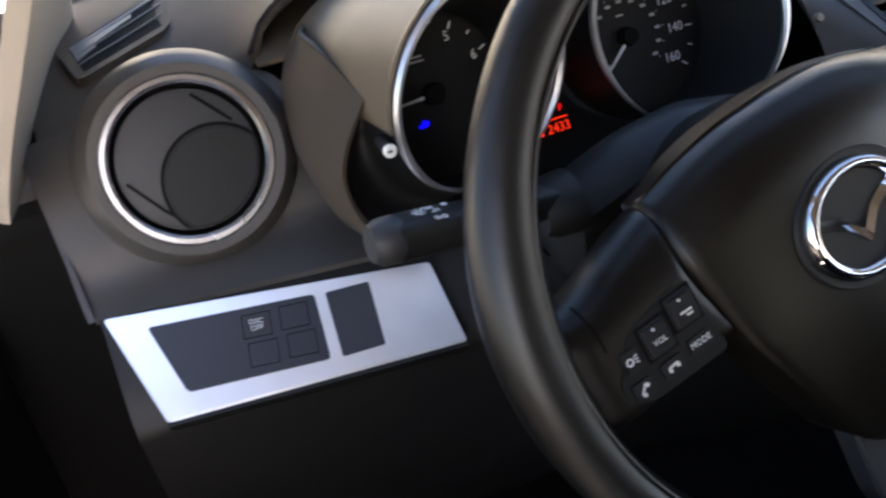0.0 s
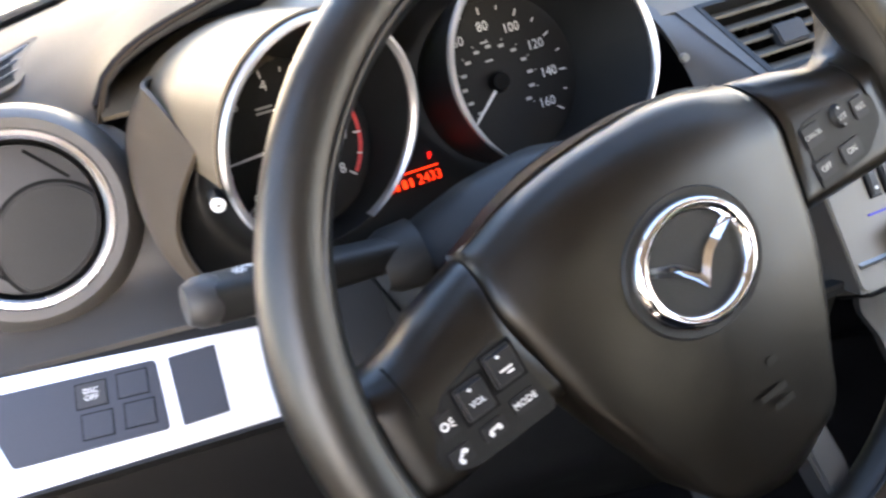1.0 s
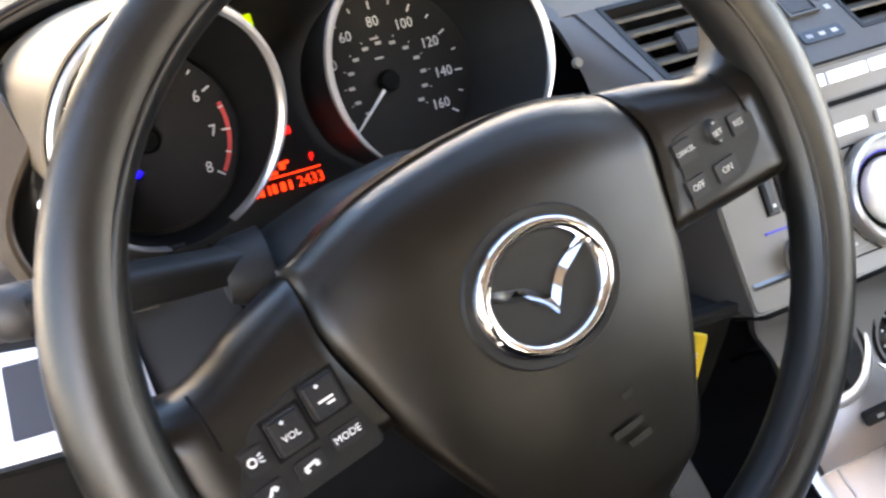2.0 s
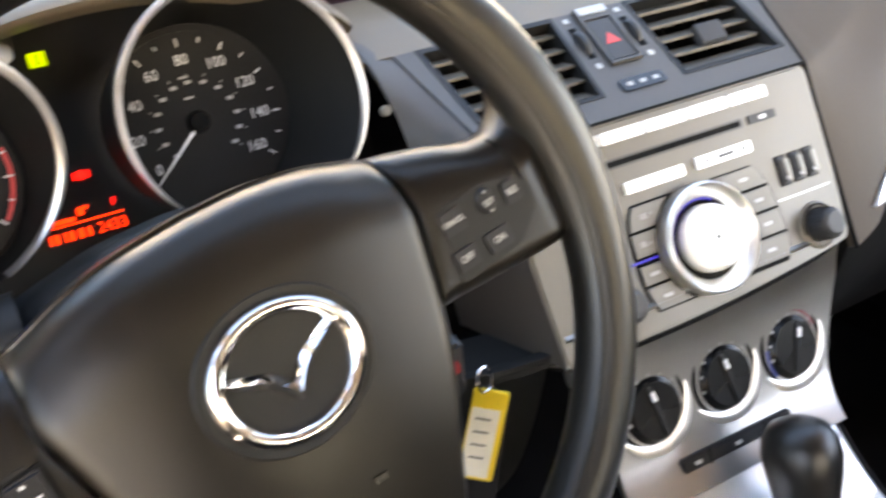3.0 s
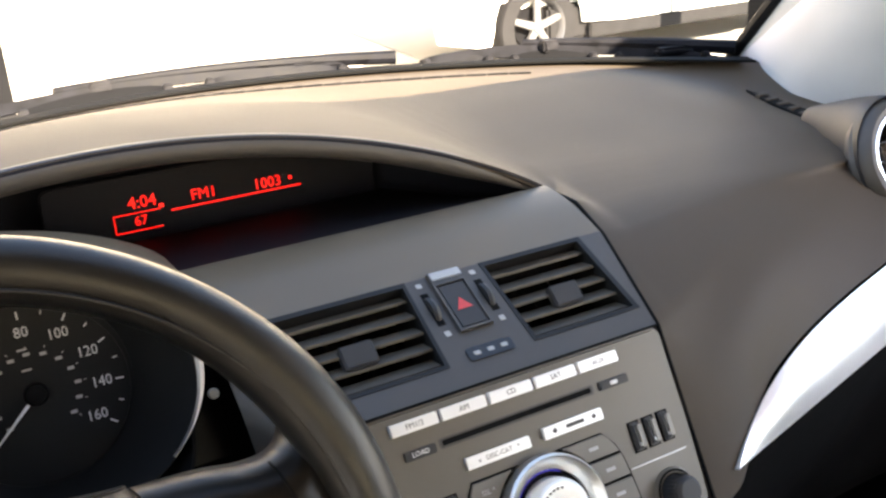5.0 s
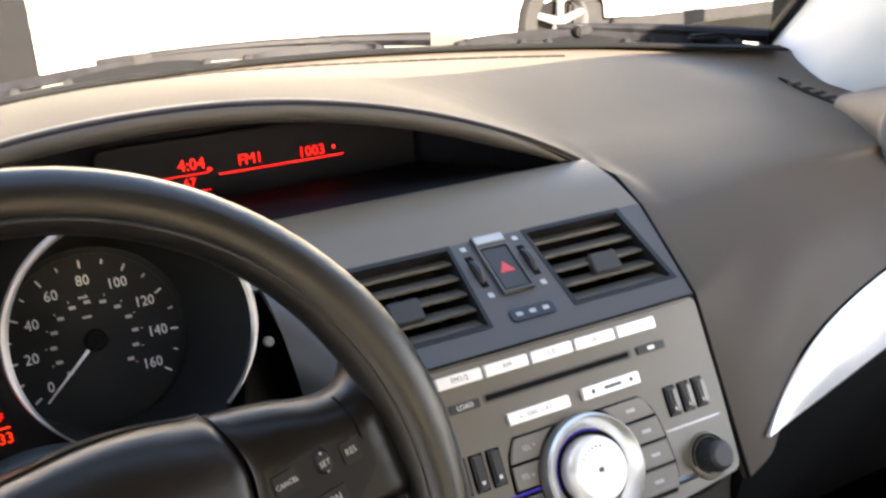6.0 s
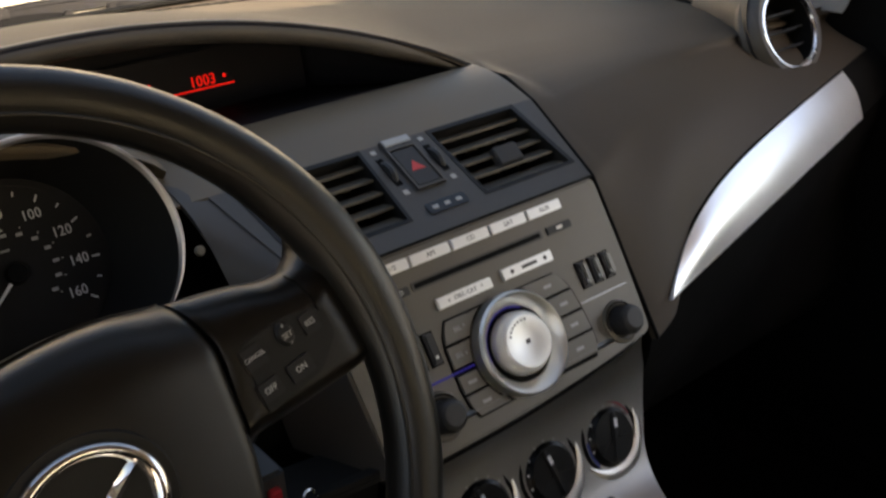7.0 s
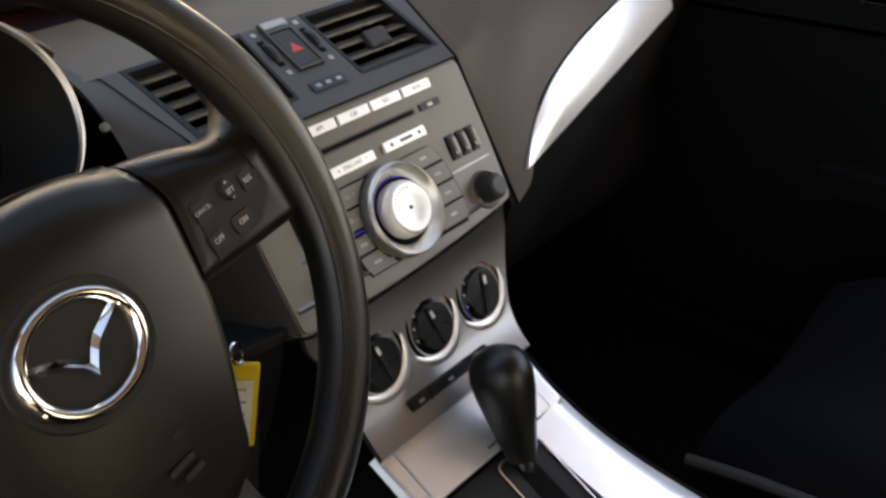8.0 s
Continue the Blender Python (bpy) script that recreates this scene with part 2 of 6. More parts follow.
def tube(path, radius, n=10, closed=False, bm=None):
    """A round bar along a path; radius is a number or one for each point."""
    bm = bm or bmesh.new()
    pts = [Vector(p) for p in path]
    rings, side = [], None
    k = len(pts)
    for i, p in enumerate(pts):
        ahead = (pts[(i + 1) % k] if closed or i < k - 1 else p) - (pts[i - 1] if closed or i else p)
        ahead.normalize()
        if side is None:
            side = ahead.orthogonal().normalized()
        side = (side - ahead * side.dot(ahead)).normalized()
        up = ahead.cross(side)
        r = radius[i] if isinstance(radius, (list, tuple)) else radius
        rings.append([bm.verts.new(p + (side * math.cos(2 * math.pi * j / n) + up * math.sin(2 * math.pi * j / n)) * r) for j in range(n)])
    for i in range(k if closed else k - 1):
        a, b = rings[i], rings[(i + 1) % k]
        for j in range(n):
            bm.faces.new((a[j], a[(j + 1) % n], b[(j + 1) % n], b[j]))
    if not closed:
        bm.faces.new(rings[0][::-1])
        bm.faces.new(rings[-1])
    bmesh.ops.recalc_face_normals(bm, faces=bm.faces)
    return bm


VIEW = Vector((-0.35, -0.60, 1.18))


def sheet(nu, nv, f, thick=0.003, bm=None):
    """A curved panel: f(u, v) with u and v from 0 to 1 gives its face; thick goes to the far side of it, as seen from the driver's seat."""
    bm = bm or bmesh.new()
    grid = [[Vector(f(i / nu, j / nv)) for j in range(nv + 1)] for i in range(nu + 1)]
    front = [[bm.verts.new(p) for p in row] for row in grid]
    for i in range(nu):
        for j in range(nv):
            bm.faces.new((front[i][j], front[i + 1][j], front[i + 1][j + 1], front[i][j + 1]))
    if thick:
        bm.normal_update()
        seen = sum((VIEW - v.co).normalized().dot(v.normal) for row in front for v in row)
        thick = abs(thick) if seen > 0 else -abs(thick)
        back = [[bm.verts.new(v.co - v.normal * thick) for v in row] for row in front]
        for i in range(nu):
            for j in range(nv):
                bm.faces.new((back[i][j], back[i][j + 1], back[i + 1][j + 1], back[i + 1][j]))
        for i in range(nu):
            for j in (0, nv):
                bm.faces.new((front[i][j], front[i + 1][j], back[i + 1][j], back[i][j]))
        for j in range(nv):
            for i in (0, nu):
                bm.faces.new((front[i][j], front[i][j + 1], back[i][j + 1], back[i][j]))
        bmesh.ops.recalc_face_normals(bm, faces=bm.faces)
    return bm


def lerp(a, b, t):
    return a + (b - a) * t


def ease(t):
    t = max(0.0, min(1.0, t))
    return t * t * (3 - 2 * t)


def curve(points, t):
    """A smooth line through a few points, t from 0 to 1."""
    k = len(points) - 1
    s = min(max(t, 0.0), 1.0) * k
    i = min(int(s), k - 1)
    s -= i
    p = [Vector(points[min(max(i + d, 0), k)]) for d in (-1, 0, 1, 2)]
    return 0.5 * (2 * p[1] + (p[2] - p[0]) * s + (2 * p[0] - 5 * p[1] + 4 * p[2] - p[3]) * s * s + (3 * p[1] - p[0] - 3 * p[2] + p[3]) * s ** 3)


def writing(name, text, size, m, mat, parent, align="CENTER", squeeze=1.0, label=""):
    """Flat raised lettering as a mesh, with the built-in font."""
    cu = bpy.data.curves.new(name, "FONT")
    cu.body, cu.size, cu.align_x, cu.align_y, cu.extrude, cu.resolution_u = text, size, align, "CENTER", 0.00012, 2
    tmp = new(name, cu)
    dg = bpy.context.evaluated_depsgraph_get()
    me = bpy.data.meshes.new_from_object(tmp.evaluated_get(dg))
    bpy.data.objects.remove(tmp)
    me.materials.clear()
    me.materials.append(mat)
    ob = new(name, me)
    ob.parent = parent
    ob.matrix_local = m @ Matrix.Diagonal((squeeze, 1, 1, 1))
    if label:
        ob["label"] = label
    return ob


def bar(name, x, y, w, h, z, mat, parent, turn=0.0):
    """A small printed bar."""
    ob = part(name, slab(-w / 2, w / 2, -h / 2, h / 2, 0, 0.0002, 0), mat, parent, smooth=0)
    ob.matrix_local = pose(x, y, z, 0, 0, turn)
    return ob


def plane_pose(x, y, z, lean, yaw=0.0, roll=0.0):
    """A face that leans back by lean degrees from upright: x to the right, y up the face, z towards the driver."""
    return pose(x, y, z, 0, 0, yaw) @ pose(0, 0, 0, 90 - lean, 0, 0) @ pose(0, 0, 0, 0, 0, roll)

# ---- the street outside ----
def ground_sheet():
    bm = bmesh.new()
    box(bm, -400, 400, -400, 400, -0.3, 0.0)
    return bm


tagged(part("ground", ground_sheet(), CONCRETE, smooth=0), "pale sunlit concrete driveway, faintly stained", "ground", kind="structure")


def road_strip():
    """A grey strip beside the pale concrete, painted for the parked car's shadow."""
    bm = bmesh.new()
    box(bm, 0, 40, -5, 60, -0.2, 0.012)
    return bm


road = part("road", road_strip(), SHADED_DRIVE, smooth=0)
road.matrix_world = pose(3.2, 6.32, 0, 0, 0, -7.5)
tagged(road, "grey strip for the parked car's shade beside the concrete", "road", kind="structure")

# Added wall beyond the view: bounces warm sunlight in through the windscreen.
tagged(part("backdrop", slab(-16, 16, 10.0, 10.3, 0, 5.0, 0.02), WALL), "plain cream wall added out of view to bounce warm light", "wall", kind="structure")

# ---- the car's shell ----
def roof_panel():
    def f(u, v):
        x, y = lerp(-0.80, 0.80, u), lerp(-0.20, -2.34, v)
        return (x, y, 1.43 - 0.04 * (2 * u - 1) ** 2 - 0.05 * (2 * u - 1) ** 8 - 0.05 * (2 * v - 1) ** 2)
    return sheet(16, 16, f, -0.03)


tagged(part("ceiling", roof_panel(), ROOFLINING), "beige fabric roof lining of the car", "ceiling", kind="structure")
tagged(part("floor", slab(-0.76, 0.76, -2.3, 0.75, 0.22, 0.26, 0.005), CARPET), "black carpeted car floor", "floor", kind="structure")
tagged(part("wall_front", slab(-0.76, 0.76, 0.62, 0.66, 0.26, 0.93, 0.005), DEEP), "black bulkhead below the windscreen", "bulkhead", kind="structure")


def rear_wall():
    """The tailgate: a low panel and a header with the rear window between them."""
    bm = bmesh.new()
    box(bm, -0.72, 0.72, -2.36, -2.30, 0.26, 1.00, 0.01)
    box(bm, -0.72, 0.72, -2.36, -2.30, 1.30, 1.37, 0.01)
    for side in (-1, 1):
        box(bm, side * 0.60, side * 0.72, -2.358, -2.302, 0.995, 1.305, 0.01)
    return bm


tagged(part("wall_rear", rear_wall(), FABRIC), "dark plain tailgate panel round the rear window", "panel", kind="structure")
tagged(part("window_2", slab(-0.60, 0.60, -2.336, -2.332, 1.00, 1.30, 0), GLASS, smooth=0), "clear rear window of the car", "window", kind="structure")


def body_side(side):
    """The body's side behind the front door: rear panel, centre pillar and sill, with the windows left clear."""
    bm = bmesh.new()
    box(bm, side * 0.72, side * 0.80, -2.36, -1.00, 0.20, 0.96, 0.02, 3)
    box(bm, side * 0.70, side * 0.78, -2.36, -1.98, 0.95, 1.36, 0.02, 3)
    box(bm, side * 0.70, side * 0.78, -1.14, -1.00, 0.95, 1.36, 0.02, 3)
    box(bm, side * 0.72, side * 0.80, -1.31, 0.62, 0.18, 0.34, 0.02, 3)
    box(bm, side * 0.728, side * 0.80, 0.10, 0.62, 0.30, 0.92, 0.02, 3)
    return bm


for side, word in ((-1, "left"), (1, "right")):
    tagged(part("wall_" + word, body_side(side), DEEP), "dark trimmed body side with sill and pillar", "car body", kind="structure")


def door_card():
    """A door with its moulded card and armrest; the glass is wound down."""
    bm = bmesh.new()
    box(bm, -0.03, 0.035, -1.42, 0.0, 0.31, 0.89, 0.02, 3)
    box(bm, -0.075, -0.025, -1.10, -0.35, 0.60, 0.66, 0.015, 3)
    box(bm, -0.042, -0.025, -1.20, -0.10, 0.82, 0.87, 0.01, 2)
    return bm


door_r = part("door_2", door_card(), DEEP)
door_r.matrix_world = pose(0.765, 0.15, 0)
tagged(door_r, "black moulded passenger's door panel, closed", "car door", kind="structure")
door_l = part("door_1", door_card(), DARK)
door_l.matrix_world = pose(-0.80, 0.17, 0, 0, 0, -7) @ Matrix.Diagonal((-1, 1, 1, 1))
insert = prism([(-0.15, 0.86), (-0.20, 0.80), (-0.30, 0.70), (-1.10, 0.66), (-1.10, 0.86)], 0.029, 0.034, 0.002)
insert.transform(Matrix(((0, 0, -1, 0), (1, 0, 0, 0), (0, 1, 0, 0), (0, 0, 0, 1))))
part("door_insert", insert, CREAM, door_l, "beige upper door insert")
tagged(door_l, "black moulded driver's door, standing ajar", "car door", kind="structure")


def door_glass():
    """Unseen tinted glass added to the driver's door to dim side light, wound up, with its slim black frame."""
    bm = bmesh.new()
    box(bm, -0.003, 0.003, -1.02, -0.06, 0.88, 1.33)
    return bm


glass_l = part("window_3", door_glass(), TINTED, smooth=0)
glass_l.matrix_world = pose(-0.79, 0.17, 0, 0, 0, -7)
tagged(glass_l, "tinted driver's door glass, added unseen to dim side light", "window", kind="structure")


def pillar_shape(side):
    """Padded trim beside the windscreen's edge, from the dash end up to the roof."""
    low = [(0.700, 0.425, 0.986), (0.676, 0.325, 0.973), (0.664, 0.235, 0.962), (0.690, 0.06, 0.944)]
    flare = 0.0
    if side < 0:
        low[2:], flare = [(0.700, 0.235, 0.960), (0.728, 0.05, 0.944)], 0.042
    high = [(0.560, -0.13, 1.385), (0.572, -0.16, 1.378), (0.590, -0.19, 1.368), (0.610, -0.22, 1.355)]

    def f(u, v):
        a, b = curve(low, u), curve(high, u)
        p = a.lerp(b, v)
        bow = 0.05 * math.sin(math.pi * v) * (1 - 0.4 * u)
        return (side * (p.x + 0.25 * bow - 0.012 * math.sin(math.pi * u) - flare * u * ease((v + 0.05) / 0.5)), p.y + bow * 0.5, p.z + bow * 0.5)
    return sheet(14, 30, f, -0.012 * side)


tagged(part("pillar_right", pillar_shape(1), PILLAR), "pale grey windscreen pillar trim", "pillar trim", kind="structure")
tagged(part("pillar_left", pillar_shape(-1), CREAM), "pale beige windscreen pillar trim", "pillar trim", kind="structure")


def base_y(x):
    """The line along which the windscreen meets the dash."""
    return 0.745 - 0.85 * x * x


def screen_shape():
    def f(u, v):
        x = lerp(-0.66, 0.66, u)
        y = lerp(base_y(x) + 0.02, -0.19 - 0.02 * (x * x), v)
        return (x * lerp(1, 0.9, v), y, lerp(0.985, 1.40 - 0.1 * x * x, v) + 0.03 * math.sin(math.pi * v))
    return sheet(20, 12, f, 0.004)


screen = part("window_1", screen_shape(), GLASS)
tagged(screen, "clear laminated windscreen of the car", "windscreen", kind="structure")


def cowl_shape():
    """The black plastic scuttle outside the glass, with the bonnet's rear edge in front of it."""
    def f(u, v):
        x = lerp(-0.70, 0.70, u)
        y = base_y(x) + lerp(0.03, 0.20, v)
        return (x, y, 0.985 - 0.055 * v + 0.010 * math.sin(v * 9))
    return sheet(40, 12, f, 0.01)


tagged(part("cowl", cowl_shape(), RUBBER), "black plastic scuttle panel under the windscreen", "cowl panel", kind="structure")


def bonnet_shape():
    def f(u, v):
        x = lerp(-0.72, 0.72, u)
        y = base_y(x) + lerp(0.19, 1.0, v)
        return (x, y, 0.935 - 0.20 * v * v - 0.05 * (x / 0.72) ** 2)
    return sheet(24, 14, f, 0.01)


tagged(part("bonnet", bonnet_shape(), BODY_DARK), "dark blue-grey painted car bonnet", "bonnet", kind="structure")


def base_seal():
    """The black border of the glass along the dash."""
    def f(u, v):
        x = lerp(-0.66, 0.66, u)
        return (x, base_y(x) + lerp(-0.030, 0.018, v), 1.0005 + 0.006 * math.sin(math.pi * v) - 0.010 * v - 0.02 * max(0.0, x - 0.5))
    return sheet(50, 6, f, 0.003)


tagged(part("trim_screen_base", base_seal(), DEEP), "black border along the windscreen's foot", "trim", kind="structure")


def edge_seal(side):
    low, high = Vector((0.700, 0.425, 0.986)), Vector((0.560, -0.13, 1.385))
    pts = []
    for i in range(19):
        v = i / 18
        bow = 0.05 * math.sin(math.pi * v)
        p = low.lerp(high, v)
        pts.append((side * (p.x + 0.25 * bow), p.y + bow * 0.5 + 0.004, p.z + bow * 0.5 + 0.002))
    return tube(pts, 0.010, 8)


for side, word in ((-1, "left"), (1, "right")):
    tagged(part("trim_screen_" + word, edge_seal(side), RUBBER), "black rubber windscreen edge seal", "trim", kind="structure")


def door_corner():
    """The black corner piece where the door meets the pillar's foot."""
    bm = prism([(0.16, 0.86), (0.16, 1.02), (0.02, 1.06), (-0.22, 0.90), (-0.22, 0.86)], 0.0, 0.03, 0.004)
    bm.transform(Matrix(((0, 0, 1, 0), (1, 0, 0, 0), (0, 1, 0, 0), (0, 0, 0, 1))))
    return bm


corner = part("trim_door_corner", door_corner(), DEEP)
corner.matrix_world = pose(0.715, 0, 0)
tagged(corner, "black triangular door corner trim", "trim", kind="structure")

# ---- dashboard ----
dash = thing("dashboard", pose(0, 0, 0), "charcoal soft-touch car dashboard with a wide display brow", "dashboard")
BROW_L, BROW_R = -0.552, 0.155


def brow(x):
    """The edge between the top of the dash and its face: an arch over the dials and the display, a plain roll elsewhere."""
    s = (x - (BROW_L + BROW_R) / 2) / ((BROW_R - BROW_L) / 2)
    k = max(0.0, 1 - s * s)
    fall = 0.02 * max(0.0, abs(s) - 1)
    return 0.10 + 0.04 * k - 0.0 * fall, 0.981 + 0.093 * k ** (0.87 if s > 0 else lerp(0.72, 0.42, ease((-s - 0.5) / 0.5))) - fall


def side_fall(x, v):
    """The dash top drops towards the passenger's pillar."""
    return 0.026 * ease((x - 0.46) / 0.2) * math.sin(math.pi * min(1.0, v * 1.05)) ** 0.7 if v < 0.95 else 0.0


def crown(x, v):
    """The brow's height as it fades into the flatter pad behind it."""
    wide = 0.03 * max(0.0, 1.0 - v) ** 0.7
    return sum(brow(x + wide * j)[1] for j in range(-4, 5)) / 9


def top_shape():
    def f(u, v):
        x = lerp(-0.70, 0.1546, u)
        ey, ez = brow(x)
        y0 = base_y(x)
        z = lerp(0.995, crown(x, v), ease(v) * 0.55 + v * 0.45) + 0.012 * math.sin(math.pi * v)
        return (x, lerp(y0, ey, v), z - side_fall(x, v))
    return sheet(70, 30, f, -0.004)


def top_at(x, y):
    """The height of the dash top at a place."""
    ey, ez = brow(x)
    v = (base_y(x) - y) / (base_y(x) - ey)
    return lerp(0.995, crown(x, v), ease(v) * 0.55 + v * 0.45) + 0.012 * math.sin(math.pi * v) - side_fall(x, v)


part("top_pad", top_shape(), SOFT, dash, "matte charcoal dash top")

STACK_LINE = [(0.100, 0.983), (0.062, 0.983), (0.022, 0.967), (-0.060, 0.922), (-0.0965, 0.861), (-0.133, 0.800)]
STACK_EDGE = [0.1535, 0.1505, 0.1475, 0.1335, 0.1315, 0.1300]


def stack_at(v, edge=None):
    """A point of the centre stack's outline, straight from bend to bend: across, along, up."""
    k = len(STACK_LINE) - 1
    s = min(max(v, 0.0), 1.0) * k
    i = min(int(s), k - 1)
    s -= i
    a, b = STACK_LINE[i], STACK_LINE[i + 1]
    return Vector((lerp(STACK_EDGE[i], STACK_EDGE[i + 1], s), lerp(a[0], b[0], s), lerp(a[1], b[1], s)))



TRIM_X = 0.1565


def trim_low(x):
    """The lower edge of the silver strip, along and up: a straight line that runs forward to the door."""
    k = (x - TRIM_X) / 0.4435
    return (-0.122 + 0.097 * k, 0.8235 + 0.0265 * k)


def trim_top(x):
    """The upper edge of the silver strip, which leans back from the lower one."""
    by, bz = trim_low(x)
    h = 0.050 * (1 - math.exp(-max(0.0, x - TRIM_X) / 0.07))
    return (by + 0.6 * h, bz + h)


def passenger_shape():
    """The broad pad between the centre stack, the dash top and the silver strip."""
    def g(u, w):
        near = stack_at(w)
        x = lerp(near.x + 0.0012, 0.69, u ** 1.35)
        ty, tz = trim_top(x)
        ey, ez = brow(x)
        if w < 0:
            y = lerp(ey, base_y(x), -w)
            return Vector((x, y, top_at(x, y)))
        b = 1 - ease((x - 0.22) / 0.42)
        far = curve([(ey, ez, 0), (ey - 0.030, ez - 0.005, 0), (lerp(ey, ty, 0.20 + 0.15 * b) - 0.012 * b, lerp(ez, tz, 0.18 + 0.1 * (1 - b)), 0), (lerp(ey, ty, 0.46 + 0.26 * b) - 0.016 * b, lerp(ez, tz, 0.52 + 0.12 * (1 - b)), 0), (ty, tz, 0)], w)
        t = math.sin(math.pi / 2 * min(1.0, (x - near.x) / lerp(0.30, 0.10, w)))
        y, z = lerp(near.y, far.x, t), lerp(near.z, far.y, t)
        top = ease(1 - w / 0.03)
        return Vector((x, lerp(y, ey, top), lerp(z, ez, top)))

    def f(u, v):
        w = lerp(-1.0, 1.0, v)
        p = g(u, w)
        if -0.3 < w < 0.55:
            k = ease((p.x - 0.152) / 0.03) * (1 - ease((abs(w - 0.05) - 0.05) / (0.25 if w < 0.05 else 0.42)))
            soft = Vector((0, 0, 0))
            for d in range(-6, 7):
                soft += g(u, w + 0.055 * d) / 13
            p = p.lerp(soft, k)
        return p
    return sheet(84, 110, f, 0.010)


part("passenger_pad", passenger_shape(), SOFT, dash)
part("stack_seam", tube([stack_at(v) + Vector((0.0006, 0.0, -0.0006)) for v in np.linspace(0, 1, 41)], 0.0016, 8), DEEP, dash, "dark seam beside the stack")


def strip_shape(x0, x1, sink=0.0):
    """A silver blade that widens towards the door."""
    def f(u, v):
        x = lerp(x0, x1, u ** 1.3)
        ty, tz = trim_top(x)
        by, bz = trim_low(x)
        bz = min(bz, tz - 0.0008)
        bulge = 0.004 * math.sin(math.pi * v) * ease((x - TRIM_X) / 0.08)
        return (x, lerp(ty, by, v) - bulge - 0.004 + sink, lerp(tz, bz, v) + bulge)
    return sheet(50, 8, f, 0.004)


part("trim_strip", strip_shape(TRIM_X, 0.600), STRIP_SILVER, dash, "bright satin silver trim strip")
part("trim_end", strip_shape(0.602, 0.715, 0.006), DEEP, dash, "black end piece beside the door")


def glove_shape():
    def f(u, v):
        x = lerp(0.145, 0.72, u)
        y0, z0 = trim_low(max(x, TRIM_X))
        z0 -= 0.002
        y = curve([(y0 + 0.002, 0, 0), (y0 + 0.040, 0, 0), (0.03, 0, 0), (0.20, 0, 0)], v).x
        return (x, y, lerp(z0, 0.44, v))
    return sheet(24, 14, f, 0.006)


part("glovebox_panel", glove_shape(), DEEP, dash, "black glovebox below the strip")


def ledge_shape():
    def f(u, v):
        x = lerp(-0.185, 0.1465, u)
        p = curve([(0.106, 0.984, 0), (0.098, 0.989, 0), (0.062, 0.983, 0), (0.0245, 0.9685, 0)], v)
        return (x, p.x, p.y)
    return sheet(20, 14, f, 0.003)


part("display_ledge", ledge_shape(), LEDGE, dash, "matte ledge below the display, its warm light painted in")


def recess_shape():
    """The dark hollow under the brow: ceiling, back and floor in one moulding."""
    def f(u, v):
        x = lerp(BROW_L + 0.002, BROW_R - 0.002, u)
        ey, ez = brow(x)
        k = max(0.0, 1 - (2 * u - 1) ** 2)
        depth = 0.03 + 0.15 * min(1.0, k * 2.2)
        roof = ez - 0.006
        low = 0.980
        pts = [(ey - 0.001, ez - 0.002, 0), (ey + 0.008, ez - 0.009, 0), (0.10 + depth, max(low + 0.004, roof - 0.012), 0),
               (0.105 + depth, max(low, roof - 0.03), 0), (0.105 + depth, low - 0.012, 0), (0.10 + depth, low - 0.018, 0), (0.10, low + 0.004, 0)]
        s = v * 6
        i = min(5, int(s))
        p = Vector(pts[i]).lerp(Vector(pts[i + 1]), s - i)
        return (x, p.x, p.y)
    return sheet(70, 30, f, -0.003)


part("display_recess", recess_shape(), SCREEN, dash, "dark hollow under the brow")


def recess_floor():
    """The floor of the hollow at its driver's end, in the paler tan that paints it lit."""
    def f(u, v):
        x = lerp(-0.549, -0.395, u)
        k = max(0.0, 1 - ((x - (BROW_L + BROW_R) / 2) / ((BROW_R - BROW_L) / 2)) ** 2)
        depth = 0.03 + 0.15 * min(1.0, k * 2.2)
        return (x, lerp(0.094, 0.095 + depth * 0.92, v), lerp(0.9862, 0.993, v))
    return sheet(20, 8, f, 0.003)


part("recess_floor", recess_floor(), LEDGE, dash, "floor under the brow, painted as lit")


def lip_shape():
    """The rounded front edge of the brow."""
    path = []
    for i in range(61):
        x = lerp(BROW_L, BROW_R, i / 60)
        ey, ez = brow(x)
        path.append((x, ey + 0.0070, ez - 0.0082))
    return tube(path, [0.0092 * (0.25 + 0.75 * ease(min(i / 24, (60 - i) / 8))) for i in range(61)], 14)


part("brow_lip", lip_shape(), HARD, dash)


def left_end_shape():
    """The driver's end of the dash face, which carries the round vent."""
    def f(u, v):
        x = lerp(-0.71, lerp(-0.518, -0.472, v * v), u)
        ey, ez = brow(x) if x < BROW_L else (0.10 - 0.085 * ease((x - BROW_L) / 0.06), 0.981 - 0.075 * ease((x - BROW_L) / 0.07))
        low = lerp(0.008, -0.032, u)
        p = curve([(ey, ez, 0), (lerp(ey, 0.06, 0.6), lerp(ez, 0.93, 0.45), 0), (min(ey, 0.045), min(ez, 0.915), 0), (0.030, 0.893, 0), (low, 0.8845, 0)], v)
        return (x + 0.012 * v * (1 - u), p.x, p.y)
    return sheet(50, 28, f, 0.004)


part("driver_end_pad", left_end_shape(), HARD, dash)


def left_edge_shape():
    """The end cap that turns forward beside the door."""
    def f(u, v):
        p = curve([(0.10, 0.978, 0), (0.075, 0.952, 0), (0.045, 0.915, 0), (0.008, 0.884, 0)], v)
        return (-0.71 + 0.012 * v - 0.02 * math.sin(u * math.pi / 2), lerp(p.x, 0.34, u), lerp(p.y, p.y + 0.012, u))
    return sheet(8, 12, f, -0.004)


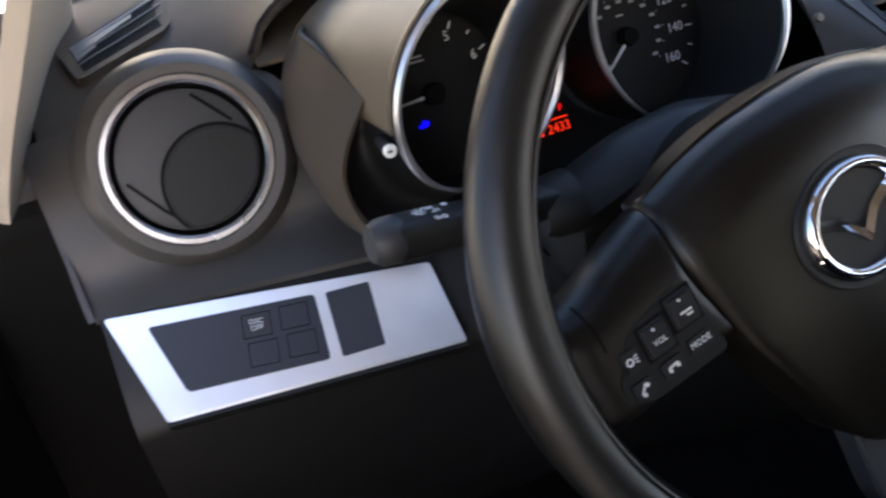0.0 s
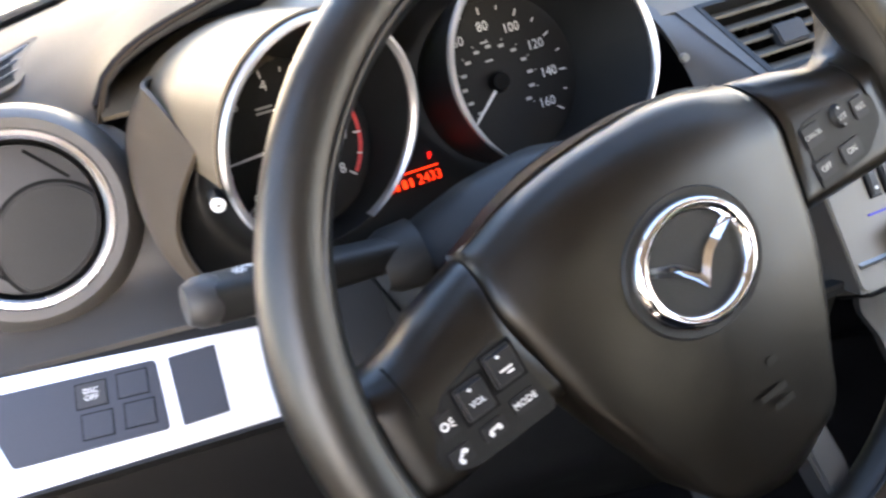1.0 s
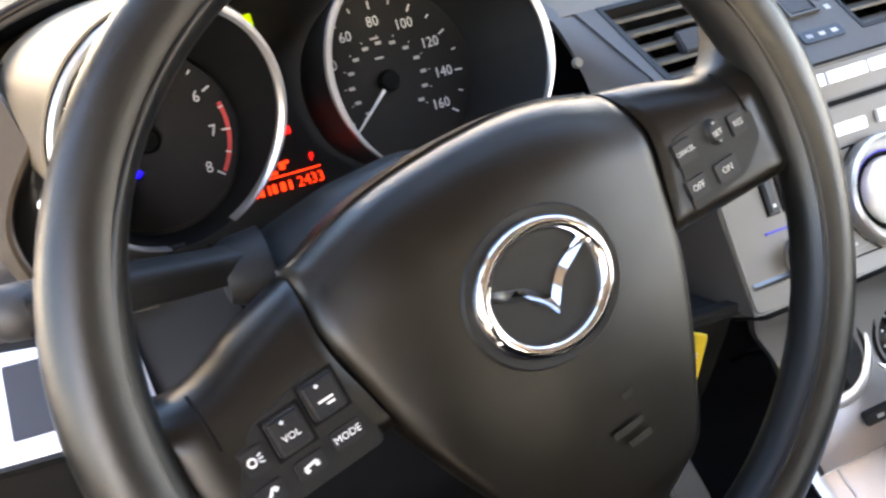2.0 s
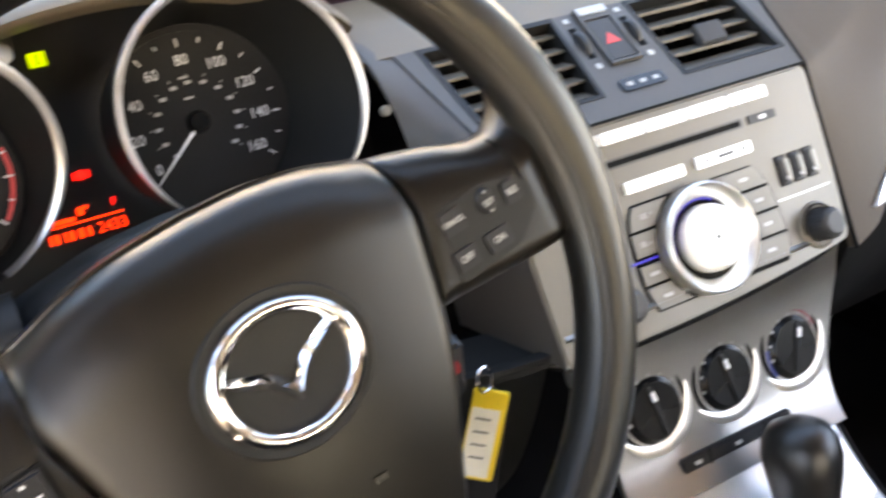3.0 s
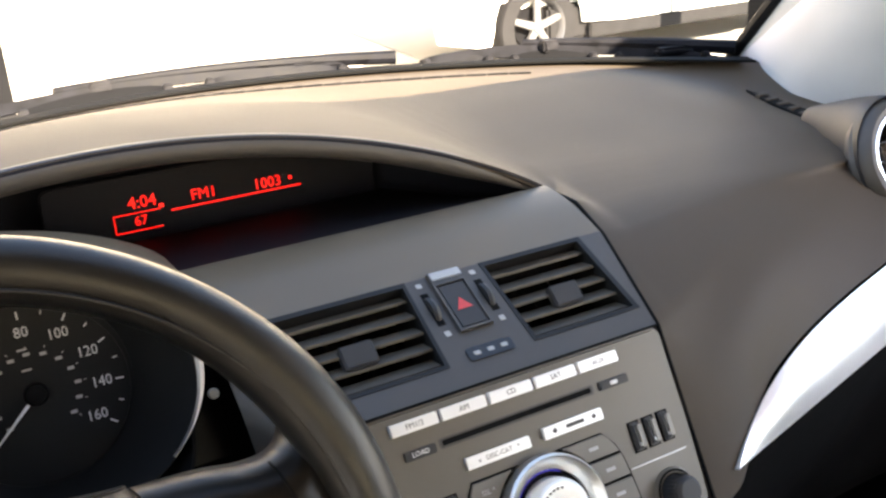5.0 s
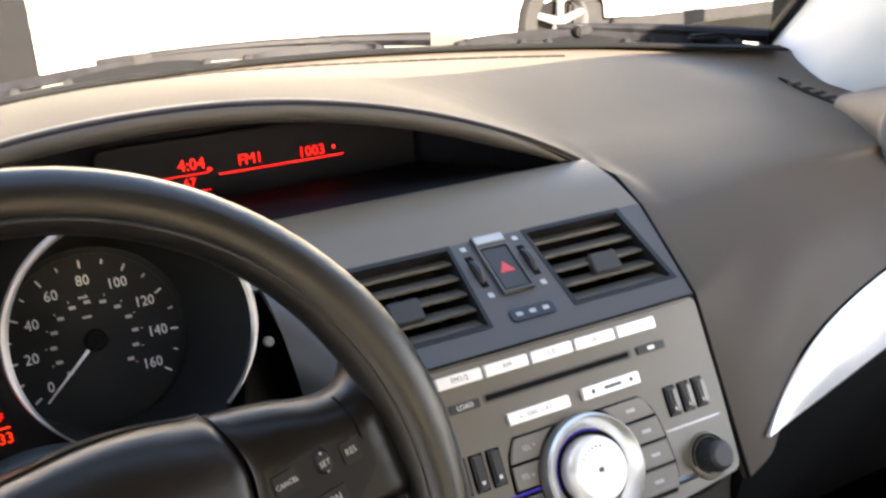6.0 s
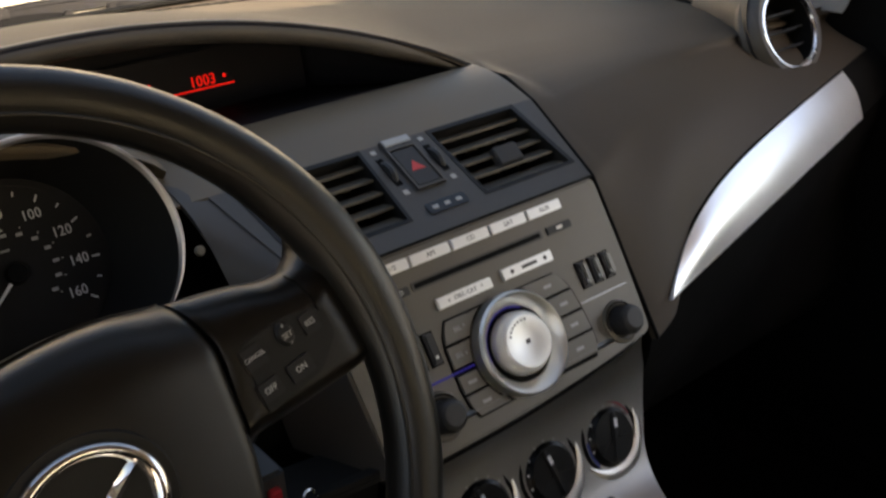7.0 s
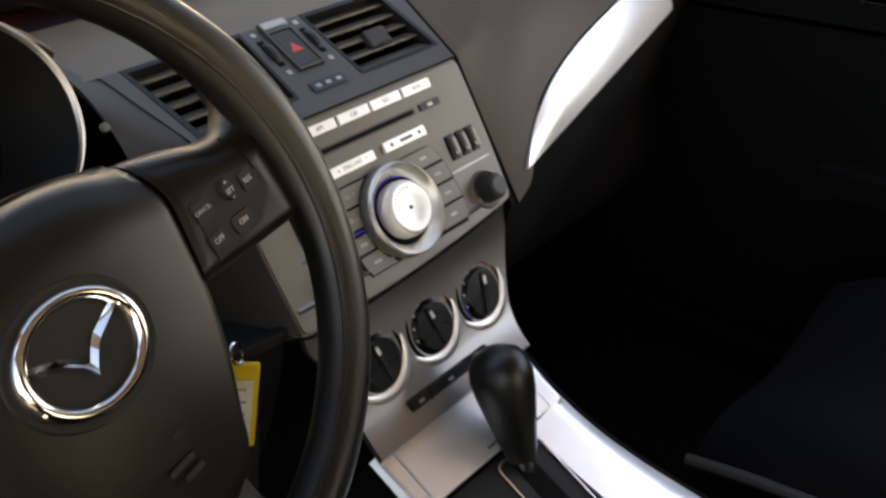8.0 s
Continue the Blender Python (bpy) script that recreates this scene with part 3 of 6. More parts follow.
part("end_cap", left_edge_shape(), HARD, dash)


def knee_shape():
    """The black panel under the switches and the steering column."""
    def f(u, v):
        x = lerp(-0.695, -0.13, u)
        top_z = 0.884 if x < -0.40 else lerp(0.884, 0.80, ease((x + 0.40) / 0.1))
        top_y = lerp(-0.005, -0.035, min(1, u * 2)) - 0.05 * ease((u - 0.6) / 0.4)
        p = curve([(top_y + 0.012, top_z, 0), (top_y - 0.032, 0.836, 0), (top_y - 0.03, 0.80, 0), (top_y + 0.02, 0.66, 0), (top_y + 0.12, 0.52, 0)], v)
        return (x, p.x, min(p.y, top_z))
    return sheet(40, 24, f, 0.004)


part("knee_panel", knee_shape(), DARK, dash, "black lower dash panel")


def flank_shape():
    """The side of the centre stack that faces the wheel."""
    def f(u, v):
        q = stack_at(v)
        near = Vector((q.y, q.z, 0))
        far = curve([(0.10, 0.984, 0), (0.06, 0.983, 0), (0.015, 0.966, 0), (-0.015, 0.925, 0), (-0.03, 0.87, 0), (-0.05, 0.80, 0)], v)
        p = near.lerp(far, u)
        return (lerp(-q.x - 0.003 * (1 - v), lerp(-0.186, -0.160, v), u), p.x, p.y - 0.002)
    return sheet(10, 24, f, -0.004)


part("stack_flank", flank_shape(), HARD, dash, "blue-grey sheen on the stack's side")


def on_top(x, y, lift, turn):
    """A pose lying flush on the dash top."""
    d = 0.01
    a = Vector((2 * d, 0, top_at(x + d, y) - top_at(x - d, y))).normalized()
    b = Vector((0, 2 * d, top_at(x, y + d) - top_at(x, y - d))).normalized()
    n = a.cross(b).normalized()
    m = Matrix((a, n.cross(a), n)).transposed().to_4x4()
    m.translation = Vector((x, y, top_at(x, y))) + n * lift
    return m @ pose(0, 0, 0, 0, 0, turn)


def grille_shape(x0, x1, off, wide, count):
    """A row of short dark slots let into the dash top."""
    bm = bmesh.new()
    xs = np.linspace(x0, x1, count + 1)
    for a, b in zip(xs[:-1], xs[1:]):
        one = bmesh.new()
        pa, pb = Vector((a, base_y(a) - off, 0)), Vector((b, base_y(b) - off, 0))
        mid, d = (pa + pb) / 2, pb - pa
        box(one, -d.length * 0.485, d.length * 0.485, -wide, wide, -0.003, 0.0015, 0.001, 1)
        one.transform(pose(mid.x, mid.y, top_at(mid.x, mid.y), 0, 0, math.degrees(math.atan2(d.y, d.x))))
        me = bpy.data.meshes.new("slot")
        one.to_mesh(me)
        one.free()
        bm.from_mesh(me)
        bpy.data.meshes.remove(me)
    return bm


part("defroster_grille", grille_shape(-0.34, 0.41, 0.10, 0.0042, 30), DEEP, dash, "black slotted defroster grille")

# ---- steering wheel ----
wheel = thing("steering_wheel", plane_pose(-0.3335, -0.2072, 0.9435, 25.6, 4.3, 10.5), "black leather steering wheel, turned slightly, with chrome badge", "steering wheel")
RIM = 0.174


def rim_shape():
    """A leather rim, thicker at the grips beside the spokes."""
    bm = bmesh.new()
    rings = []
    n, k = 128, 18
    for i in range(n):
        a = 2 * math.pi * i / n
        grip = max(0.0, 1 - abs(math.degrees(math.atan2(math.sin(a), abs(math.cos(a)))) - 12) / 34)
        ra, rb = 0.0150 + 0.0022 * ease(grip), 0.0160 + 0.0014 * ease(grip)
        ring = []
        for j in range(k):
            b = 2 * math.pi * j / k
            r = RIM + ra * math.cos(b)
            ring.append(bm.verts.new((r * math.cos(a), r * math.sin(a), rb * math.sin(b))))
        rings.append(ring)
    for i in range(n):
        p, q = rings[i], rings[(i + 1) % n]
        for j in range(k):
            bm.faces.new((p[j], q[j], q[(j + 1) % k], p[(j + 1) % k]))
    bmesh.ops.recalc_face_normals(bm, faces=bm.faces)
    return bm


rim = part("rim", rim_shape(), LEATHER, wheel, "worn black leather rim")
# raised stitched seam between the front and the inside of the rim
part("seam", lathe([(RIM - 0.0102 + 0.0012 * math.cos(a), 0.0126 + 0.0012 * math.sin(a)) for a in np.linspace(0, 2 * math.pi, 9)[:-1]], 128, closed=True), LEATHER, rim, "raised leather seam")


def spline(points, x):
    """The height at x of a smooth line through points in order of x."""
    xs = [p[0] for p in points]
    if x <= xs[0]:
        return points[0][1]
    if x >= xs[-1]:
        return points[-1][1]
    k = max(i for i in range(len(xs) - 1) if xs[i] <= x)
    t = (x - xs[k]) / (xs[k + 1] - xs[k])
    h = xs[k + 1] - xs[k]
    slope = []
    for i in (k, k + 1):
        a, b = points[max(0, i - 1)], points[min(len(xs) - 1, i + 1)]
        slope.append((b[1] - a[1]) / (b[0] - a[0]) * h)
    p, q = points[k][1], points[k + 1][1]
    return p + slope[0] * t + (3 * (q - p) - 2 * slope[0] - slope[1]) * t * t + (2 * (p - q) + slope[0] + slope[1]) * t ** 3


WHEEL_TOP = [(0.0, 0.0615), (0.03, 0.0600), (0.055, 0.0555), (0.078, 0.0480), (0.100, 0.0425), (0.118, 0.0370), (0.132, 0.0315), (0.144, 0.0290), (0.152, 0.0300), (0.158, 0.0350), (0.163, 0.0430), (0.168, 0.0520), (0.173, 0.0600)]
PAD_SIDE = [(-0.126, 0.024), (-0.110, 0.043), (-0.090, 0.0520), (-0.070, 0.0615), (-0.035, 0.0755), (-0.008, 0.0825), (0.020, 0.0880), (0.0480, 0.0845)]


def wheel_top(x):
    return spline(WHEEL_TOP, abs(x))


def pad_side(y):
    return spline(PAD_SIDE, y)


def wheel_height(x, y):
    """The front of the wheel's middle: a low crown that rolls away along the top edge, across the pad and the spokes alike."""
    ax = abs(x)
    base = 0.0175 - 0.0115 * min(1.0, ax / 0.086) ** 2.2
    if ax > 0.086:
        base -= 0.0070 * ease((ax - 0.145) / 0.028)
    base -= 0.010 * max(0.0, (-0.035 - y) / 0.09) ** 1.6
    wide = 0.036 - 0.014 * ease((ax - 0.07) / 0.08)
    d = 1 - min(1.0, max(0.0, (wheel_top(x) - y) / wide))
    return base - 0.026 * (1 - math.sqrt(max(0.0, 1 - d * d)))


def skirted(rows, depth):
    """A grid of points with a skirt let down all round its edge."""
    bm = bmesh.new()
    grid = [[bm.verts.new(p) for p in row] for row in rows]
    n, k = len(grid), len(grid[0])
    for i in range(n - 1):
        for j in range(k - 1):
            bm.faces.new((grid[i][j], grid[i][j + 1], grid[i + 1][j + 1], grid[i + 1][j]))
    edge = grid[0] + [r[-1] for r in grid[1:]] + grid[-1][-2::-1] + [r[0] for r in grid[-2:0:-1]]
    low = [bm.verts.new((v.co.x, v.co.y, min(v.co.z - 0.001, depth))) for v in edge]
    for i in range(len(edge)):
        q = (i + 1) % len(edge)
        bm.faces.new((edge[i], edge[q], low[q], low[i]))
    bmesh.ops.recalc_face_normals(bm, faces=bm.faces)
    return bm


def pad_shape():
    rows = []
    for i in range(49):
        v = (i / 48) ** 1.3
        ys = lerp(0.0480, -0.126, v)
        c = pad_side(ys)
        row = []
        for j in range(41):
            x = (j / 20 - 1) * c
            y = ys + (wheel_top(x) - wheel_top(0.0845)) * max(0.0, 1 - v * 2.2) ** 2 - 0.006 * (1 - (x / c) ** 2) * ease((v - 0.8) / 0.2)
            edge = 0.0022 * ease((abs(x / c) - 0.955) / 0.045) + 0.006 * ease((v - 0.93) / 0.07)
            row.append((x, y, wheel_height(x, y) - edge))
        rows.append(row)
    return skirted(rows, -0.03)


pad = part("airbag_cover", pad_shape(), AIRBAG, wheel, "grained black airbag cover", smooth=60)

# the badge: an oval ring with two swept wings, in a shallow round dish
badge = part("badge", lathe([(0.0303 + 0.0043 * math.cos(a), 0.0062 * math.sin(a)) for a in np.linspace(math.pi, 0, 11)], 72, closed=True, sx=1.0, sy=0.86), CHROME, wheel, "chrome oval badge ring")
badge.matrix_local = pose(0.0005, -0.0090, 0.0165)


def wing_shape():
    bm = bmesh.new()
    for side in (-1, 1):
        rows = []
        for i in range(15):
            t = i / 14
            p = curve([(0.0, -0.0095, 0), (side * 0.0075, -0.0005, 0), (side * 0.0165, 0.0045, 0), (side * 0.0290, 0.0105, 0)], t)
            w = lerp(0.0040, 0.0024, t) * (1 if t < 0.8 else 1 - (t - 0.8) * 2.2)
            rows.append([bm.verts.new((p.x, p.y - w, 0.002)), bm.verts.new((p.x, p.y, 0.0052)), bm.verts.new((p.x, p.y + w, 0.002))])
        for a, b in zip(rows[:-1], rows[1:]):
            for j in range(2):
                bm.faces.new((a[j], b[j], b[j + 1], a[j + 1]))
    bmesh.ops.recalc_face_normals(bm, faces=bm.faces)
    return bm


part("badge_wing", wing_shape(), CHROME, badge)
part("badge_dish", lathe([(0.0, 0.0012), (0.034, 0.0012), (0.038, 0.0016), (0.0392, 0.0)], 56, sx=1.0, sy=0.87), DARK, badge, "dark dish round the badge")


def spoke_shape(side):
    """A side spoke that carries on the pad's surface, holds the switches and runs into the rim."""
    rows = []
    for i in range(33):
        v = (i / 32) ** 1.2
        row = []
        for j in range(33):
            u = j / 32
            inner = pad_side(lerp(0.0480, -0.031, v)) + 0.0014
            x = lerp(inner, 0.173, u)
            low = spline([(0.08, -0.0305), (0.12, -0.0335), (0.173, -0.0365)], x)
            y = lerp(wheel_top(x), low, v)
            roll = max(0.0, 1 - (y - low) / 0.010)
            z = wheel_height(x, y) - 0.016 * (1 - math.sqrt(max(0.0, 1 - roll * roll))) - 0.0014 * ease(1 - u / 0.035)
            row.append((side * x, y, z))
        rows.append(row if side > 0 else row[::-1])
    return skirted(rows, -0.026)


SPOKE = {}
for side in (-1, 1):
    SPOKE[side] = part("spoke", spoke_shape(side), SPOKE_SKIN, wheel, "black moulded spoke", smooth=60)
    part("leather_fold", tube([(side * 0.1425, y, wheel_height(0.1425, y) + 0.0002) for y in np.linspace(0.0262, 0.004, 14)], 0.0007, 6), DEEP, SPOKE[side], "fold where the rim leather ends")
    upper = [(side * 0.020, -0.121), (side * 0.038, -0.110), (side * 0.040, -0.150), (side * 0.036, -0.172), (side * 0.022, -0.175)]
    part("lower_spoke", prism(rounded(upper if side > 0 else upper[::-1], 0.006, 3), -0.022, -0.006, 0.004, 3), KEYCAP, wheel, "dark grey lower spoke")


def switch(side, x, y, w, h, parent, mat=BLACK_KEY, z=0.0032, tall=0.0016):
    ob = part("switch", prism(rounded([(-w / 2, -h / 2), (w / 2, -h / 2), (w / 2, h / 2), (-w / 2, h / 2)], 0.002, 3), 0, tall, 0.0008, 2), mat, parent)
    ob.matrix_local = pose(x, y, z)
    return ob


PLATE_Z = 0.0058
for side in (-1, 1):
    sp = SPOKE[side]
    plate = [(-0.0965, 0.0135), (-0.130, 0.006), (-0.1455, -0.014), (-0.144, -0.024), (-0.130, -0.029), (-0.086, -0.0285), (-0.0925, 0.003)] if side < 0 else [(0.0965, 0.0125), (0.122, 0.0125), (0.1455, 0.005), (0.1445, -0.010), (0.128, -0.0215), (0.0915, -0.0235)]
    part("switch_plate", prism(rounded(plate, 0.004, 3), PLATE_Z - 0.004, PLATE_Z + 0.0008, 0.0005, 2), DIAL, sp, "black switch plate")
    if side > 0:
        for x, y, w, h, text, z in ((0.1005, 0.0040, 0.0135, 0.0125, "CANCEL", 0.0034), (0.1345, 0.0020, 0.0110, 0.0120, "RES", 0.0042), (0.0990, -0.0135, 0.0135, 0.0110, "OFF", 0.0046),
                                    (0.1180, -0.0140, 0.0155, 0.0110, "ON", 0.0046)):
            b = switch(side, x, y, w, h, sp, z=PLATE_Z)
            writing("lettering", text, z, pose(0, 0, 0.0017), DIM_PRINT, b, squeeze=0.9)
        b = part("rocker", lathe([(0.0, 0.0030), (0.0035, 0.0027), (0.0050, 0.0)], 20, sx=1.0, sy=1.4), BLACK_KEY, sp)
        b.matrix_local = pose(0.1200, 0.0045, PLATE_Z + 0.0004)
        writing("lettering", "SET", 0.0038, pose(0, -0.001, 0.0031), DIM_PRINT, b)
        bar("mark", 0, 0.0042, 0.0012, 0.0012, 0.0027, DIM_PRINT, b, 45)
        bar("mark", 0, -0.0048, 0.0012, 0.0012, 0.0025, DIM_PRINT, b, 45)
    else:
        for x, y, text in ((-0.1180, -0.0035, "VOL"), (-0.1000, 0.0010, "")):
            part("rocker_gap", slab(x - 0.0088, x + 0.0088, y - 0.0092, y + 0.0092, PLATE_Z, PLATE_Z + 0.0010, 0), DEEP, sp, smooth=0)
            b = part("rocker", prism(rounded([(-0.0075, -0.008), (0.0075, -0.008), (0.0075, 0.008), (-0.0075, 0.008)], 0.002, 3), 0, 0.0036, 0.0016, 3), BLACK_KEY, sp, "black rocker switch")
            b.matrix_local = pose(x, y, PLATE_Z)
            bar("mark", -0.001, 0.0050, 0.0014, 0.0014, 0.0037, PRINT, b, 45)
            if text:
                writing("lettering", text, 0.0040, pose(0, -0.0014, 0.0037), PRINT, b)
            else:
                bar("mark", 0.0, -0.0012, 0.0065, 0.0009, 0.0037, PRINT, b)
                bar("mark", 0.0014, -0.0032, 0.0034, 0.0009, 0.0037, PRINT, b)
        for x, y, w, h in ((-0.1340, -0.0060, 0.0105, 0.0120), (-0.1350, -0.0205, 0.0125, 0.0100), (-0.1170, -0.0195, 0.0140, 0.0090), (-0.0990, -0.0175, 0.0150, 0.0090)):
            b = switch(side, x, y, w, h, sp, z=PLATE_Z)
            if x > -0.10:
                writing("lettering", "MODE", 0.0042, pose(0, 0, 0.0017), PRINT, b)
            elif y > -0.01:
                # a talking head: a round outline with three short strokes
                part("mark", lathe([(0.0012, 0), (0.0020, 0), (0.0020, 0.0002), (0.0012, 0.0002)], 16, closed=True), PRINT, b, smooth=0).matrix_local = pose(-0.0014, 0, 0.0017)
                for k in (-1, 0, 1):
                    bar("mark", 0.0022, 0.0015 * k, 0.0020, 0.0006, 0.0017, PRINT, b, 22 * k)
            else:
                # a handset: a bowed bar with two thick ends
                hang = x > -0.125
                for dx, dy, w2, h2, turn in ((0, 0.0004, 0.0056, 0.0011, 0), (-0.0024, -0.0008, 0.0018, 0.0020, 12), (0.0024, -0.0008, 0.0018, 0.0020, -12)):
                    q = pose(0, 0, 0, 0, 0, 8 if hang else 48) @ pose(dx, dy, 0, 0, 0, turn)
                    mk = bar("mark", 0, 0, w2, h2, 0.0017, PRINT, b)
                    mk.matrix_local = pose(0, 0, 0.0017) @ q

# embossed airbag mark low on the cover
for x, y, w in ((0.006, -0.083, 0.016), (0.009, -0.090, 0.012), (0.013, -0.070, 0.006)):
    bar("emboss", x, y, w, 0.003, 0.0163, AIRBAG, pad, 0)
part("hub", lathe([(0.0, -0.03), (0.055, -0.03), (0.062, -0.05), (0.058, -0.075), (0.0, -0.08)], 32), DEEP, wheel)


# ---- column and stalks ----
def column_shape():
    """The shroud behind the wheel: a low arch over upright sides, rolled in at its mouth."""
    half = [(0.0, 0.0530), (0.045, 0.0450), (0.081, 0.0310), (0.0960, 0.0240), (0.0960, -0.0240), (0.078, -0.0750)]
    outline = half[::-1] + [(-x, z) for x, z in half[1:]]
    rows = []
    bm = bmesh.new()
    for y, k, cz in ((-0.112, 0.78, 0.890), (-0.112, 0.88, 0.893), (-0.104, 0.94, 0.896), (-0.090, 0.985, 0.899), (-0.076, 1.0, 0.900), (-0.068, 0.99, 0.894), (-0.05, 0.97, 0.876), (0.0, 0.95, 0.838), (0.04, 0.92, 0.815)):
        pts = rounded(outline, 0.010, 4)
        rows.append([bm.verts.new((p[0] * k, y, cz + p[1] * k)) for p in pts])
    n = len(rows[0])
    for a, b in zip(rows[:-1], rows[1:]):
        for i in range(n):
            bm.faces.new((a[i], a[(i + 1) % n], b[(i + 1) % n], b[i]))
    bm.faces.new(rows[0][::-1])
    bm.faces.new(rows[-1])
    bmesh.ops.recalc_face_normals(bm, faces=bm.faces)
    return bm


column = thing("steering_column", pose(-0.334, 0, 0), "black plastic steering column shroud behind the wheel", "steering column")
part("shroud", column_shape(), DARK, column, smooth=50)
part("stalk_socket", lathe([(0.0, 0.012), (0.014, 0.011), (0.017, 0.004), (0.018, -0.012)], 24, sy=1.3), DARK, column, "black stalk socket").matrix_local = pose(-0.096, -0.098, 0.924, 0, -90, 0)
part("cover_seam", slab(-0.0978, -0.0962, -0.086, 0.02, -0.0008, 0.0008, 0), DEEP, column, smooth=0).matrix_local = pose(0, 0, 0.884)

stalk = thing("light_stalk", look((-0.4045, -0.1005, 0.9267), (-0.5365, -0.1155, 0.9472)), "black indicator stalk with white light symbols", "control stalk")
# the lever runs along its own minus z
def lever_shape():
    bm = bmesh.new()
    rows = []
    for z, w, h in ((-0.022, 0.009, 0.008), (-0.053, 0.0100, 0.0090), (-0.075, 0.0110, 0.0098), (-0.110, 0.0124, 0.0110), (-0.128, 0.0122, 0.0110)):
        pts = rounded([(-w, -h), (w, -h), (w, h), (-w, h)], min(w, h) * 0.7, 4)
        rows.append([bm.verts.new((p[0], p[1], z)) for p in pts])
    k = len(rows[0])
    for a, b in zip(rows[:-1], rows[1:]):
        for i in range(k):
            bm.faces.new((a[i], a[(i + 1) % k], b[(i + 1) % k], b[i]))
    bm.faces.new(rows[0])
    bm.faces.new(rows[-1][::-1])
    bmesh.ops.recalc_face_normals(bm, faces=bm.faces)
    return bm


lever = part("lever", lever_shape(), DARK, stalk, smooth=50)
end = part("end_knob", lathe([(0.0, -0.007), (0.011, -0.006), (0.0145, 0.0), (0.0150, 0.010), (0.013, 0.014), (0.0, 0.014)], 28), KEYCAP, stalk, "round end knob")
end.matrix_local = pose(0, 0, -0.136) @ Matrix.Scale(0.88, 4)
def on_lever(x, z):
    return pose(x, lerp(0.0098, 0.0110, (-0.075 - z) / 0.035) + 0.0001, z, 90, 0, 0)


# printed symbols on its upper face: a sun-like bulb with rays, a lamp with beams and two small arrows
bulb = part("symbol", lathe([(0.0012, 0), (0.0022, 0), (0.0022, 0.0003), (0.0012, 0.0003)], 18, closed=True), PRINT, lever, smooth=0)
bulb.matrix_local = on_lever(0.002, -0.1120)
for k in range(8):
    a = radians(45 * k)
    ray = part("symbol", slab(-0.0008, 0.0008, -0.0003, 0.0003, 0, 0.0003, 0), PRINT, lever, smooth=0)
    ray.matrix_local = on_lever(0.002 + 0.0034 * math.cos(a), -0.1120 + 0.0034 * math.sin(a)) @ pose(0, 0, 0, 0, 0, -45 * k)
for x, z, w, h in ((0.0058, -0.1060, 0.0010, 0.0070), (0.0042, -0.1050, 0.0010, 0.0050), (0.0010, -0.1030, 0.0040, 0.0010), (0.0010, -0.1010, 0.0034, 0.0010), (-0.0006, -0.1040, 0.0010, 0.0030), (0.0060, -0.0950, 0.0030, 0.0030), (-0.0078, -0.1065, 0.0042, 0.0009), (-0.0078, -0.1048, 0.0036, 0.0009)):
    mk = part("symbol", slab(-w / 2, w / 2, -h / 2, h / 2, 0, 0.0003, 0), PRINT, lever, smooth=0)
    mk.matrix_local = on_lever(x, z)
lamp = part("symbol", lathe([(0.0010, 0), (0.0019, 0), (0.0019, 0.0003), (0.0010, 0.0003)], 18, closed=True), PRINT, lever, smooth=0)
lamp.matrix_local = on_lever(-0.0078, -0.1015)

# ---- instrument cluster ----
cluster = thing("instrument_cluster", pose(0, 0, 0), "black instrument cluster with two chrome-ringed dials, lit red", "instrument cluster")
LEAN = 21.8


def dial_ring(m, r, cut, base_m, foot):
    """A polished crescent ring, thin at its open ends, with a black funnel down to the dial's circle at base_m. cut: degrees left open below."""
    bm = lathe([(r + 0.0029, 0.0004), (r + 0.0018, 0.0032), (r - 0.0004, 0.0034), (r - 0.0023, 0.0012), (r - 0.0012, -0.0030), (r + 0.0018, -0.0030)], 90, -90 + cut, 270 - cut, closed=True)
    for v in bm.verts:
        q = v.co.to_2d().length
        a = abs(math.degrees(math.atan2(v.co.x, v.co.y)))
        k = 0.25 + 0.75 * ease((180 - cut - a) / 50)
        s = (r + (q - r) * k) / q
        v.co.x, v.co.y = v.co.x * s, v.co.y * s
    ring = part("ring", bm, RING_METAL, cluster, "satin silver dial ring")
    ring.matrix_local = m
    to = m.inverted() @ base_m
    def f(u, v):
        c = Vector((math.cos(2 * math.pi * u), math.sin(2 * math.pi * u), 0))
        return (c * (r + 0.0012)).lerp(to @ (c * foot), v)
    part("funnel", sheet(72, 4, f, 0.0008), DIAL, ring, "black dial funnel")
    return m


TACHO_RING = plane_pose(-0.4370, -0.0319, 0.9792, -4.0, 19.4)
dial_ring(TACHO_RING, 0.0667, 18, plane_pose(-0.4490, 0.0335, 0.9545, LEAN), 0.0560)


def around_ring(deg, r, z=0.0):
    return TACHO_RING @ Vector((r * math.cos(radians(deg)), r * math.sin(radians(deg)), z))


def dial_hood():
    """The tube round the rev counter, which widens back to the brow."""
    def f(u, v):
        deg = lerp(42, 184, u)
        a = radians(deg)
        near = around_ring(deg, 0.0705, -0.001)
        mid = Vector((-0.4400 + 0.0790 * math.cos(a), 0.020, 0.9790 + 0.0600 * math.sin(a)))
        far = Vector((-0.4400 + 0.0860 * math.cos(a), 0.108, 0.9740 + 0.0520 * math.sin(a)))
        if v < 0.12:
            return around_ring(deg, lerp(0.0684, 0.0705, v / 0.12), lerp(-0.006, -0.001, v / 0.12))
        q = (v - 0.12) / 0.88
        return near.lerp(mid, q * 2) if q < 0.5 else mid.lerp(far, q * 2 - 1)
    return sheet(60, 26, f, 0.0015)


